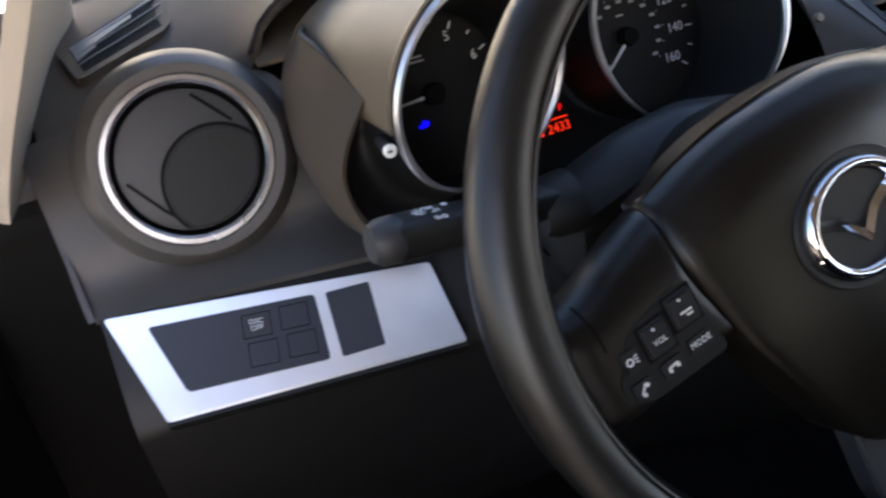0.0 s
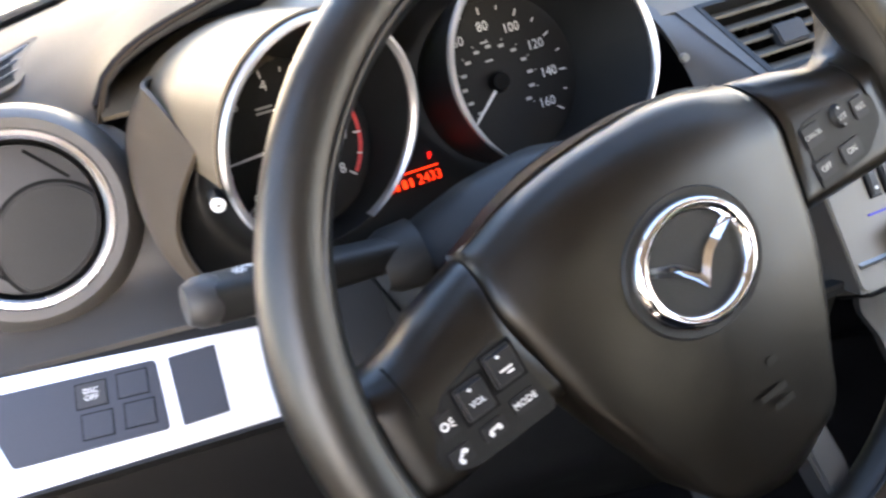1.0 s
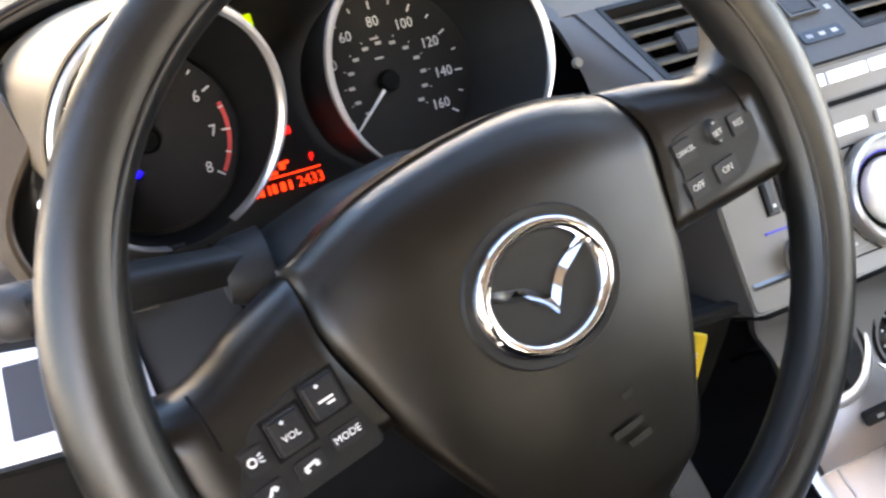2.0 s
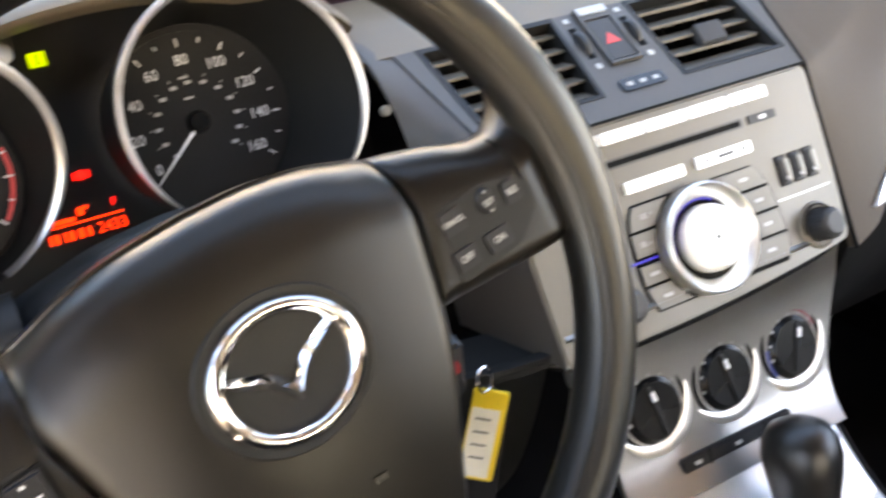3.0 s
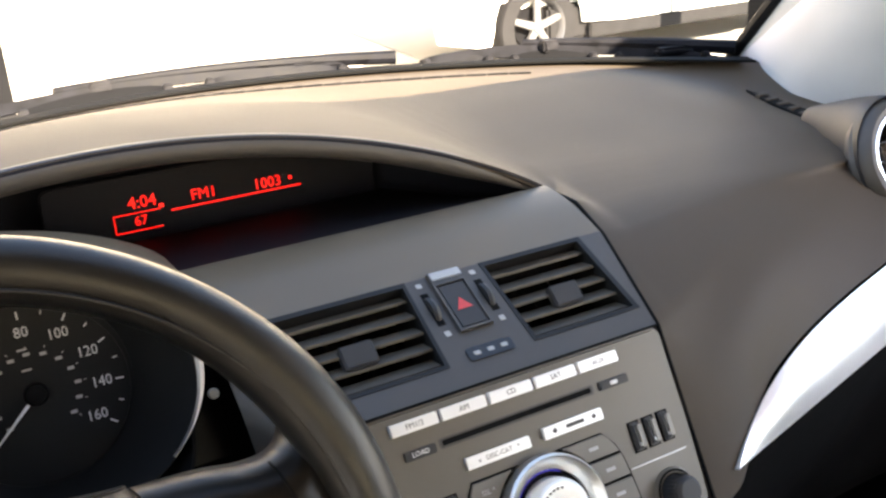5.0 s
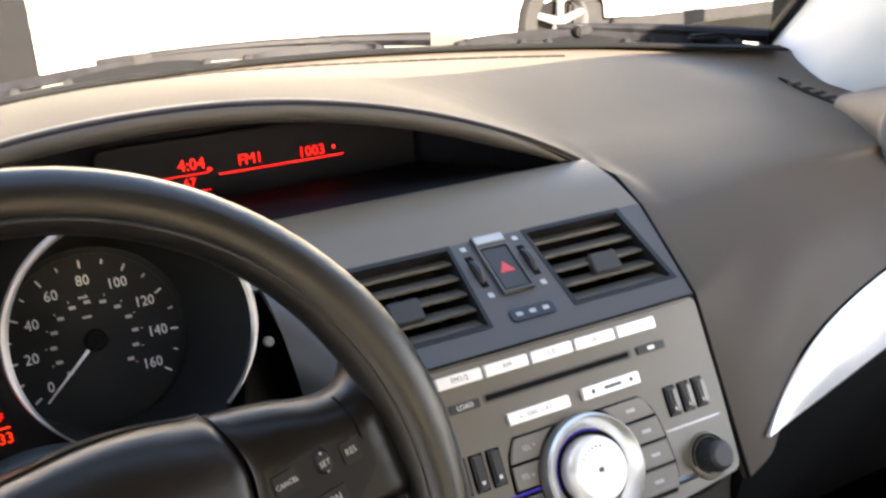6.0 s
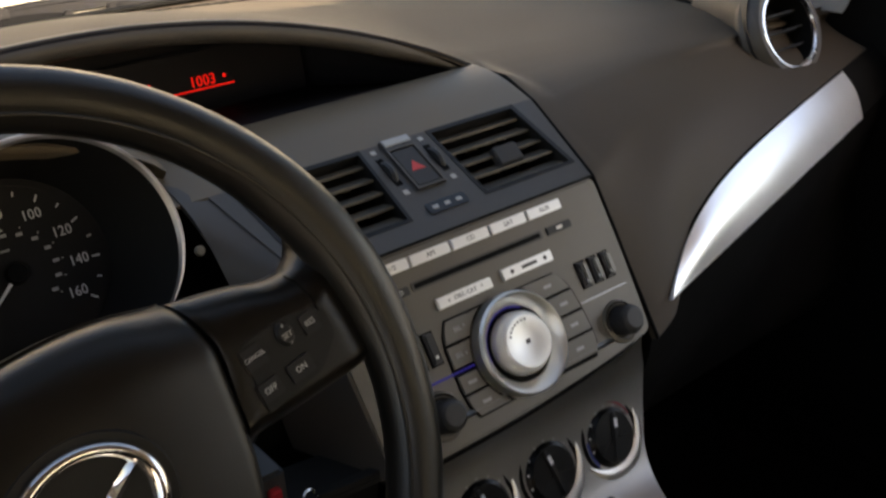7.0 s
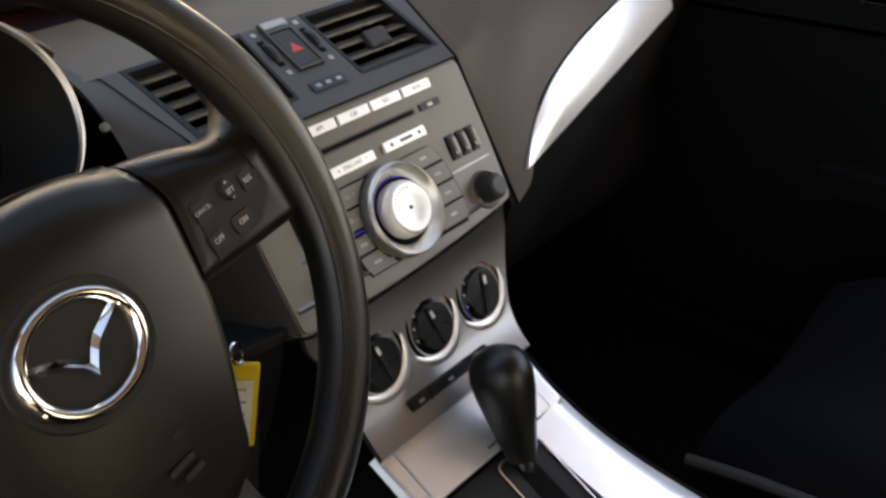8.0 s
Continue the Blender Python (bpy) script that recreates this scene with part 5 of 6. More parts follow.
# ---- radio ----
RADIO_LEAN = 30.5
radio = thing("car_radio", plane_pose(-0.003, -0.069, 0.909, RADIO_LEAN), "dark grey car radio with silver keys and big silver dial", "car radio")


def fascia(grow=0.0, z0=-0.030, z1=0.0):
    """The radio's face, its foot bowed up to a rounded corner beside the passenger."""
    foot = [(lerp(0.1310 - grow, -0.1270 + grow, k / 12), -0.1290 - grow * (1 if k else 0) + 0.0120 * max(0.0, 1 - 1.35 * k / 12) ** 2.0) for k in range(13)]
    pts = [(-0.1300, 0.0145), (0.1360, 0.0145), (0.1345, -0.060)] + foot + [(-0.1285, -0.060)]
    return prism(rounded(pts, 0.008, 4), z0, z1, 0.002, 3)


face = part("fascia", fascia(), STACK, radio, "dark metallic grey fascia")
part("lower_seam", fascia(0.0042, -0.034, -0.003), DEEP, radio, "black gap under the radio")
# seam between vents and radio, and the black shadow gap below it
part("top_gap", slab(-0.1300, 0.1360, 0.0143, 0.0163, -0.008, -0.0006, 0), DEEP, radio, smooth=0)


def key(name, x0, x1, y0, y1, mat, tall=0.0022, slant=0.0, bevel=0.0007, label=""):
    pts = [(x0, y0), (x1, y0), (x1 + slant, y1), (x0 + slant, y1)]
    return part(name, prism(rounded(pts, 0.0012, 2), -0.001, tall, bevel, 2), mat, radio, label)


for k, text in enumerate(("FM1/2", "AM", "CD", "SAT", "AUX")):
    x0 = -0.0910 + 0.0368 * k
    b = key("band_key", x0, x0 + 0.0345, 0.0002, 0.0082, BUTTON_SILVER, 0.0035, label="silver band key")
    writing("lettering", text, 0.0052, pose(x0 + 0.0172, 0.0042, 0.0036), DARK_PRINT, b)
part("slot", slab(-0.0580, 0.0620, -0.0150, -0.0112, -0.012, 0.0003, 0), DEEP, radio, "black disc slot", smooth=0)
part("slot_lip", frame_prism(rounded([(-0.060, -0.0165), (0.064, -0.0165), (0.064, -0.0097), (-0.060, -0.0097)], 0.002, 3), rounded([(-0.058, -0.0150), (0.062, -0.0150), (0.062, -0.0112), (-0.058, -0.0112)], 0.0012, 3), 0.0, 0.0006), HARD, radio, smooth=0)
b = key("load_key", -0.0860, -0.0630, -0.0172, -0.0108, KEYCAP, 0.0018)
writing("lettering", "LOAD", 0.0046, pose(-0.0745, -0.0140, 0.0019), PRINT, b)
b = key("eject_key", 0.0690, 0.0945, -0.0162, -0.0098, KEYCAP, 0.0018)
bar("mark", 0.0815, -0.0130, 0.006, 0.0026, 0.0019, PRINT, b)
b = key("disc_key", -0.0470, 0.0030, -0.0352, -0.0272, BUTTON_SILVER, 0.0030, label="silver disc key")
writing("lettering", "v   DISC-CAT   ^", 0.0046, pose(-0.0220, -0.0312, 0.0031), DARK_PRINT, b)
b = key("tune_key", 0.0140, 0.0640, -0.0345, -0.0262, BUTTON_SILVER, 0.0030, label="silver tune key")
bar("mark", 0.0230, -0.0303, 0.0030, 0.0030, 0.0031, DARK_PRINT, b, 45)
bar("mark", 0.0400, -0.0303, 0.0150, 0.0026, 0.0031, DARK_PRINT, b)
bar("mark", 0.0560, -0.0303, 0.0030, 0.0030, 0.0031, DARK_PRINT, b, 45)

# the big dial in its dished silver ring
KX, KY = 0.0045, -0.0805
dial_ob = part("dial", lathe([(0.0, 0.0135), (0.0190, 0.0138), (0.0216, 0.0128), (0.0226, 0.0110), (0.0232, 0.0080), (0.0236, 0.0), (0.0236, -0.002)], 72), BUTTON_SILVER, radio, "silver volume dial")
dial_ob.matrix_local = pose(KX, KY, 0)
cap = part("dial_cap", lathe([(0.0, 0.0140), (0.0100, 0.0144), (0.0128, 0.0152), (0.0192, 0.0154), (0.0210, 0.0140), (0.0212, 0.0130)], 56), BUTTON_SILVER, dial_ob, "pale dial cap")
bar("mark", 0.0, 0.0, 0.0040, 0.0032, 0.0143, DARK_PRINT, dial_ob)
for k in range(7):
    a = radians(150 - 12 * k)
    bar("mark", 0.0160 * math.cos(a), 0.0160 * math.sin(a), 0.0018, 0.0014, 0.0156, DARK_PRINT, dial_ob, 60 - 12 * k)
ring = part("dial_ring", lathe([(0.0280, -0.001), (0.0284, 0.0030), (0.0300, 0.0048), (0.0345, 0.0098), (0.0368, 0.0112), (0.0384, 0.0095), (0.0388, 0.0)], 80), BRUSHED, radio, "dished satin silver ring")
ring.matrix_local = pose(KX, KY, 0)
part("dial_gap", lathe([(0.0224, 0.0008), (0.0282, 0.0008), (0.0282, 0.0)], 56), DEEP, radio, smooth=0).matrix_local = pose(KX, KY, 0)
glow = part("dial_glow", lathe([(0.0268, 0.0012), (0.0280, 0.0012)], 64, 60, 190), BLUE_LINE, radio, "thin blue light line", smooth=0)
glow.matrix_local = pose(KX, KY, 0)


def ring_x(y, side, gap):
    return KX + side * math.sqrt(max(0.0, (0.0402 + gap) ** 2 - (y - KY) ** 2))


def outer_x(y, side):
    k = (y - KY) / 0.036
    return (-0.0540 + 0.0075 * k * k * k * k) if side < 0 else (0.0715 - 0.0090 * k * k * k * k - 0.004 * k)


def dial_key(side, y0, y1, text, name="dial_key", mat=GREY_KEY, z=0.0022, grow=0.0):
    """A key between the dial's ring and a bowed outer edge, cut level above and below."""
    n = 7
    trim = 0.0 if grow else 0.0005
    ys = [lerp(y0 + trim, y1 - trim, i / n) for i in range(n + 1)]
    pts = [(outer_x(y, side) + side * grow, y) for y in ys] + [(ring_x(y, side, 0.0 if grow else 0.0014), y) for y in ys[::-1]]
    if side > 0:
        pts = pts[::-1]
    ob = part(name, prism(pts, -0.001, z, 0.0 if grow else 0.0005, 2), mat, radio, "" if grow else "dark grey key beside the dial", smooth=0 if grow else 35)
    if not grow:
        y = (y0 + y1) / 2
        x = (outer_x(y, side) + ring_x(y, side, 0)) / 2
        if text:
            writing("lettering", text, 0.0048, pose(x, y, z + 0.0001), DIM_PRINT, ob)
        else:
            bar("mark", x, y, 0.0075, 0.0024, z + 0.0001, DIM_PRINT, ob)
    return ob


for side in (-1, 1):
    dial_key(side, -0.1160, -0.0430, "", "key_bed", DEEP, 0.0005, 0.0017)
for y0, y1, text in ((-0.0605, -0.0440, "SEL ^"), (-0.0780, -0.0617, "SEL v"), (-0.0970, -0.0832, ""), (-0.1150, -0.0982, "")):
    dial_key(-1, y0, y1, text)
for y0, y1, text in ((-0.0590, -0.0435, ""), (-0.0765, -0.0602, ""), (-0.0945, -0.0777, ""), (-0.1130, -0.0957, "")):
    dial_key(1, y0, y1, text)
part("blue_line", slab(-0.1010, -0.0365, -0.0811, -0.0797, 0.0, 0.0010, 0), BLUE_LINE, radio, "thin blue light line", smooth=0)
part("silver_line", slab(0.0740, 0.1240, -0.0748, -0.0738, 0.0, 0.0008, 0), HEATER, radio, "fine groove line", smooth=0)


def ribs(x, y, h):
    """A narrow upright key in a slot."""
    part("key_slot", slab(x - 0.0052, x + 0.0052, y - h / 2, y + h / 2, 0.0, 0.0005, 0), DEEP, radio, smooth=0)
    b = part("rocker_key", prism(rounded([(x - 0.0040, y - h / 2 + 0.001), (x + 0.0040, y - h / 2 + 0.001), (x + 0.0040, y + h / 2 - 0.001), (x - 0.0040, y + h / 2 - 0.001)], 0.002, 3), 0.0, 0.0036, 0.0016, 3), KEYCAP, radio, "black rocker key")
    if x > 0:
        # Highlight along the key's right half, built as a paler slab.
        part("key_highlight", slab(x - 0.0004, x + 0.0046, y - h / 2 + 0.003, y + h / 2 - 0.003, 0.0030, 0.0046, 0.0008), KEY_HIGHLIGHT, b, "pale strip for the key's highlight")
    bar("mark", x, y - h * 0.25, 0.0022, 0.0022, 0.0037, PRINT, b)


for x in (0.0865, 0.0995, 0.1125):
    ribs(x, -0.0545, 0.0220)
for x in (-0.0900, -0.0770, -0.0640):
    ribs(x, -0.0580, 0.0250)


def side_knob(x, y):
    rg = part("knob_ring", lathe([(0.0125, 0.0), (0.0128, 0.0022), (0.0142, 0.0028), (0.0168, 0.0018), (0.0176, 0.0)], 48), STACK, radio, "thin grey collar")
    rg.matrix_local = pose(x, y, 0)
    part("knob_well", lathe([(0.0110, 0.0006), (0.0150, 0.0032), (0.0156, 0.0034), (0.0160, 0.0)], 48, 0, 195), DEEP, radio, "black well round the knob").matrix_local = pose(x, y, 0)
    kn = part("side_knob", lathe([(0.0, 0.0175), (0.0085, 0.0174), (0.0102, 0.0162), (0.0108, 0.0140), (0.0118, 0.0), (0.0118, -0.001)], 40), KEYCAP, radio, "black knurled knob")
    kn.matrix_local = pose(x, y, 0)
    part("knob_face", lathe([(0.0, 0.0186), (0.0078, 0.0184), (0.0094, 0.0172), (0.0098, 0.0150)], 32), KEYCAP, kn, "black knob face")
    for k in range(24):
        a = 2 * math.pi * k / 24
        rb = part("knurl", slab(-0.0004, 0.0004, -0.0004, 0.0004, 0.002, 0.0145, 0), KEYCAP, kn, smooth=0) if k == 0 else twin("knurl", rb, pose(0, 0, 0), kn)
        rb.matrix_local = pose(0.0112 * math.cos(a), 0.0112 * math.sin(a), 0, 0, 0, math.degrees(a))


side_knob(0.1030, -0.1000)
side_knob(-0.0760, -0.1030)

# ---- heater controls ----
heater = thing("heater_panel", plane_pose(0.003, -0.130, 0.755, 25.5), "silver-grey heater panel with three round black controls", "heater panel")


def heater_face():
    pts = [(-0.128, 0.0560), (0.116, 0.0560), (0.119, 0.0215), (0.111, 0.0), (0.0950, -0.039), (0.0860, -0.0805), (-0.1070, -0.0805), (-0.1030, -0.039), (-0.112, 0.0), (-0.124, 0.0215)]
    right = [p for p in pts if p[0] > 0]
    left = sorted((p for p in pts if p[0] < 0), key=lambda p: -p[1])

    def edge(side, y):
        for p, q in zip(side, side[1:]):
            if q[1] <= y <= p[1]:
                return lerp(p[0], q[0], (p[1] - y) / (p[1] - q[1]))
        return side[-1][0]

    def f(u, v):
        y = lerp(0.0560, -0.0805, v)
        return (lerp(edge(left, y), edge(right, y), u), y, hollow(y))
    return sheet(16, 30, f, -0.006)


def hollow(y):
    """The face is dished: upright under the radio and leaning out towards the console."""
    return 0.005 * ((y + 0.025) / 0.05) ** 2 + 0.010 * max(0.0, (y - 0.014) / 0.042) ** 2 + 0.009 * max(0.0, (-0.046 - y) / 0.0345) ** 2


part("face", heater_face(), HEATER, heater, "satin silver heater face, darkened for its shade")


def crescent():
    """The part of the dial's polished rim that catches light, shaped as a crescent: widest at its foot and tapering up
    both sides.
    """
    def f(u, v):
        a = radians(lerp(205, 378, u))
        wide = math.sin(math.pi * u) ** 0.8
        r = lerp(0.0314 - 0.0104 * wide, 0.0324, v)
        return (r * math.cos(a), r * math.sin(a) * 1.06, 0.0016 * wide * (1 - (2 * v - 0.9) ** 2))
    return sheet(48, 6, f, -0.002)


def heater_dial(x, red):
    base = part("dial", lathe([(0.0, 0.004), (0.0195, 0.004), (0.0225, 0.0), (0.0262, -0.004)], 48, sy=1.04), GLAZED, heater, "gloss black dial")
    base.matrix_local = pose(x, -0.0180, 0.0015)
    bez = part("bezel", lathe([(0.0240, -0.006), (0.0262, 0.0006), (0.0292, 0.0012), (0.0298, -0.002)], 48, sy=1.04), DEEP, heater, "black dial surround")
    bez.matrix_local = pose(x, -0.0180, 0.0)
    rim = part("lit_rim", crescent(), BRUSHED, heater, "lit lower part of the silver rim")
    rim.matrix_local = pose(x, -0.0180, 0.0012)
    grip = part("grip", prism(rounded([(-0.0050, -0.021), (0.0050, -0.021), (0.0042, 0.021), (-0.0042, 0.021)], 0.004, 4), 0.002, 0.0066, 0.003, 3), DIAL, base, "black finger grip")
    grip.matrix_local = pose(0, 0, 0, 0, 0, -18 if red else 10)
    bar("pointer", 0, 0.0110, 0.0034, 0.0070, 0.0067, PRINT, grip)
    for k in range(7):
        a = radians(200 - 25 * k - 12)
        bar("mark", 0.0228 * math.cos(a), 0.0250 * math.sin(a), 0.0022, 0.0018, 0.0016, DIM_PRINT, base, math.degrees(a))
    if red:
        part("warm_band", lathe([(0.0240, 0.0008), (0.0262, 0.0002)], 20, 20, 80, sy=1.12), DARK_RED, base, "red warm band", smooth=0)
        part("cool_band", lathe([(0.0240, 0.0008), (0.0262, 0.0002)], 20, 170, 215, sy=1.12), material("blue_print", (0.02, 0.04, 0.16), 0.6, vary=0.1), base, "blue cool band", smooth=0)


for x, red in ((-0.0650, False), (0.0, False), (0.0650, True)):
    heater_dial(x, red)
part("lower_switch", slab(-0.0580, 0.0440, -0.0690, -0.0580, -0.002, 0.0080, 0.0012), BLACK_KEY, heater, "long black switch bar")
for x in (-0.034, 0.018):
    part("switch_split", slab(x - 0.0006, x + 0.0006, -0.0690, -0.0580, 0.0075, 0.0082, 0), DEEP, heater, smooth=0)
for x in (-0.045, -0.008, 0.030):
    bar("mark", x, -0.0635, 0.006, 0.0026, 0.0081, DIM_PRINT, heater)

# ---- centre console ----
CON = 60.0
console = thing("centre_console", plane_pose(0.003, -0.166, 0.682, CON), "bright silver sloping centre console round the gear lever", "centre console")


def rail_edge(y):
    """The outer edge of the silver rail: waisted beside the lid, then flaring back."""
    return curve([(0.090, 0, 0), (0.0860, 0, 0), (0.0900, 0, 0), (0.1025, 0, 0), (0.120, 0, 0), (0.137, 0, 0), (0.150, 0, 0)], -y / 0.30).x


def outer_edge(y, s):
    return rail_edge(y) if s > 0 else lerp(0.1075, 0.150, ease((-0.05 - y) / 0.25))


def inner_edge(y, s):
    """The rail's inner edge: beside the lid, then round the gear gate."""
    step = ease((-0.0595 - y) / 0.004)
    if s > 0:
        return lerp(0.0640, lerp(0.0260, 0.0560, min(1.0, (-0.06 - y) / 0.24)), step)
    return lerp(0.0895, lerp(0.0830, 0.0950, min(1.0, (-0.06 - y) / 0.24)), step)


def console_side(s):
    """A silver side rail that sweeps back and outward."""
    def f(u, v):
        y = -0.30 * v
        return (s * lerp(inner_edge(y, s), outer_edge(y, s), u), y, -0.006 * max(0.0, u - 0.7) / 0.3 * u)
    return sheet(12, 150, f, 0.004 * s)


for s in (-1, 1):
    part("side_rail", console_side(s), TRAY_SILVER, console, "bright silver rail")
part("lid", prism(rounded([(-0.0885, -0.0580), (0.0630, -0.0600), (0.0630, -0.0030), (-0.0885, -0.0030)], 0.004, 3), -0.006, 0.0012, 0.001, 2), TRAY_SILVER, console, "silver hinged tray lid")
part("lid_notch", slab(-0.018, -0.006, -0.0530, -0.0510, 0.0008, 0.0020, 0.0004), STACK, console)
part("gate_plate", prism(rounded([(-0.094, -0.30), (0.0550, -0.30), (0.0250, -0.0625), (-0.0820, -0.0620)], 0.004, 3), -0.010, -0.001, 0.001, 2), DARK, console, "black gear gate plate")
part("gate_slot", slab(-0.010, 0.010, -0.175, -0.075, -0.002, -0.0004, 0), DEEP, console, smooth=0)
part("gate_ring", frame_prism(rounded([(-0.026, -0.195), (0.030, -0.195), (0.030, -0.067), (-0.026, -0.067)], 0.008, 4), rounded([(-0.024, -0.193), (0.028, -0.193), (0.028, -0.069), (-0.024, -0.069)], 0.007, 4), -0.001, 0.0012), SATIN_CHROME, console, "thin chrome gate line", smooth=0)


def console_body():
    bm = bmesh.new()
    box(bm, -0.110, 0.110, -0.62, -0.12, 0.26, 0.470, 0.02, 3)
    return bm


body = part("body", console_body(), DARK, console, "black console body")
body.matrix_local = console.matrix_world.inverted()


def cheek(s):
    """The dark side wall below the silver rail."""
    def f(u, v):
        y = lerp(0.0, -0.30, v)
        outer = outer_edge(y, s)
        return (s * (outer + 0.0015 + 0.01 * u), y, -0.0065 - 0.20 * u)
    return sheet(6, 36, f, 0.004 * s)


for s in (-1, 1):
    part("cheek", cheek(s), DEEP, console, "black console cheek")

# ---- gear lever ----
gear = thing("gear_lever", look((0.002, -0.2420, 0.622), (0.0080, -0.2065, 0.719)) @ pose(0, 0, 0, 180, 0, 0), "black leather gear knob on a short dark lever", "gear lever")
part("knob", lathe([(0.0, 0.126), (0.010, 0.1248), (0.0175, 0.1205), (0.0222, 0.112), (0.0238, 0.101), (0.0225, 0.087), (0.0190, 0.066), (0.0152, 0.046), (0.0124, 0.032), (0.0112, 0.026), (0.0, 0.024)], 40, sx=1.10, sy=1.16), LEATHER, gear, "black leather knob")
part("stem", lathe([(0.0075, -0.01), (0.0075, 0.024), (0.0098, 0.026), (0.0098, 0.029)], 24), SATIN_CHROME, gear, "dull metal stem")
part("boot", lathe([(0.0, 0.010), (0.010, 0.009), (0.014, 0.002), (0.018, -0.010)], 28), RUBBER, gear, "black rubber boot")

# ---- switch panel left of the wheel ----
ex = (Vector((-0.491, -0.032, 0.872)) - Vector((-0.693, 0.006, 0.884))).normalized()
ey = Vector((-0.693, 0.006, 0.884)) - Vector((-0.675, -0.056, 0.836))
ey = (ey - ex * ey.dot(ex)).normalized()
ez = ex.cross(ey)
O = Vector((-0.693, 0.006, 0.884))
SW = Matrix((ex, ey, ez)).transposed().to_4x4()
SW.translation = O
switches = thing("switch_panel", SW, "bright silver dash panel with black switch blanks", "switch panel")
part("plate", prism(rounded([(0.0, 0.0), (0.0325, -0.0716), (0.2192, -0.0565), (0.2060, -0.0004)], 0.003, 3), -0.010, 0.003, 0.002, 3), SILVER, switches, "satin silver plate")
part("blank_plate", prism(rounded([(0.0264, -0.0108), (0.0465, -0.0558), (0.1340, -0.0518), (0.1302, -0.0085)], 0.003, 3), 0.003, 0.0042, 0.0006), BLANK, switches, "dark blue-grey blank plate")
for j, (x, y) in enumerate(((0.0925, -0.0220), (0.1160, -0.0205), (0.0945, -0.0405), (0.1185, -0.0390))):
    outer, inner = [(-0.0090, -0.0080), (0.0090, -0.0076), (0.0090, 0.0080), (-0.0090, 0.0076)], [(-0.0084, -0.0074), (0.0084, -0.0070), (0.0084, 0.0074), (-0.0084, 0.0070)]
    gap = part("blank_outline", frame_prism(outer, inner, 0.0040, 0.00445), DEEP, switches, smooth=0)
    gap.matrix_local = pose(x, y, 0)
    bt = part("blank_button", prism(rounded(inner, 0.001, 2), 0.0040, 0.0048, 0.0004), KEYCAP if j == 0 else BLANK, switches, "dark square button")
    bt.matrix_local = pose(x, y, 0)
    if j == 0:
        writing("lettering", "DSC", 0.0046, pose(0, 0.0022, 0.0049), PRINT, bt)
        writing("lettering", "OFF", 0.0046, pose(0, -0.0020, 0.0049), PRINT, bt)
part("fuse_blank", prism(rounded([(0.1372, -0.0090), (0.1414, -0.0518), (0.1684, -0.0490), (0.1652, -0.0067)], 0.0015, 3), 0.003, 0.0042, 0.0006), BLANK, switches, "dark blue-grey blank plate")
part("lower_edge", prism([(0.0322, -0.0714), (0.0326, -0.0742), (0.2196, -0.0594), (0.2192, -0.0563)], -0.012, 0.0015), DARK, switches)

# ---- key in the ignition ----
keyset = thing("key_bunch", pose(-0.216, -0.138, 0.823), "key in the ignition with a yellow tag and ring", "keys")
part("lock_barrel", lathe([(0.0, 0.006), (0.012, 0.006), (0.016, 0.0), (0.018, -0.02)], 28), DARK, keyset, "dark ignition lock").matrix_local = plane_pose(-0.005, 0.030, 0.050, 20)
part("key_head", slab(-0.008, 0.008, -0.014, 0.034, -0.020, 0.016, 0.002), KEYCAP, keyset, "black key head").matrix_local = pose(-0.007, -0.006, 0.030, 0, 0, 0)
part("red_button", slab(-0.0036, 0.0036, -0.003, 0.003, -0.0036, 0.0036, 0.001), material("red_plastic", (0.45, 0.02, 0.03), 0.4), keyset, "small red button").matrix_local = pose(-0.008, -0.022, 0.034)
part("split_ring", tube([(0.0070 * math.cos(a), 0.002 * math.sin(a), 0.0070 * math.sin(a)) for a in np.linspace(0, 2 * math.pi, 25)[:-1]], 0.0009, 8, True), CHROME, keyset, "steel split ring").matrix_local = pose(0.017, -0.012, 0.009, 0, 0, 30)
tag = part("tag", prism(rounded([(-0.0105, -0.062), (0.0105, -0.062), (0.0105, 0.0), (-0.0105, 0.0)], 0.002, 3), -0.0012, 0.0012, 0.0005), YELLOW, keyset, "yellow plastic key tag")
tag.matrix_local = pose(0.021, -0.013, 0.000, 82, 12, -34)
part("paper", slab(-0.0096, 0.0070, -0.060, -0.012, 0.0012, 0.0015, 0), PAPER, tag, "written paper label", smooth=0)
for k in range(4):
    bar("mark", -0.002, -0.019 - 0.009 * k, 0.009, 0.0012, 0.0016, DARK_PRINT, tag)
strap = part("strap", prism(rounded([(-0.013, -0.105), (0.011, -0.105), (0.014, -0.016), (0.006, 0.0), (-0.006, 0.0)], 0.004, 3), -0.0016, 0.0016, 0.0008), RUBBER, keyset, "black leather key strap")
strap.matrix_local = pose(0.021, -0.006, -0.002, 84, 8, -20)

# ---- front seats ----
def cushion_shape():
    def f(u, v):
        a = lerp(-0.5, 0.5, u)
        fall = 0.05 * abs(2 * a) ** 6 + 0.05 * max(0.0, v - 0.8) ** 2 * 25
        return (0.44 * a, lerp(-0.40, 0.30, v), 0.24 - fall - 0.02 * math.cos(2 * math.pi * a))
    return sheet(24, 24, f, 0.08)


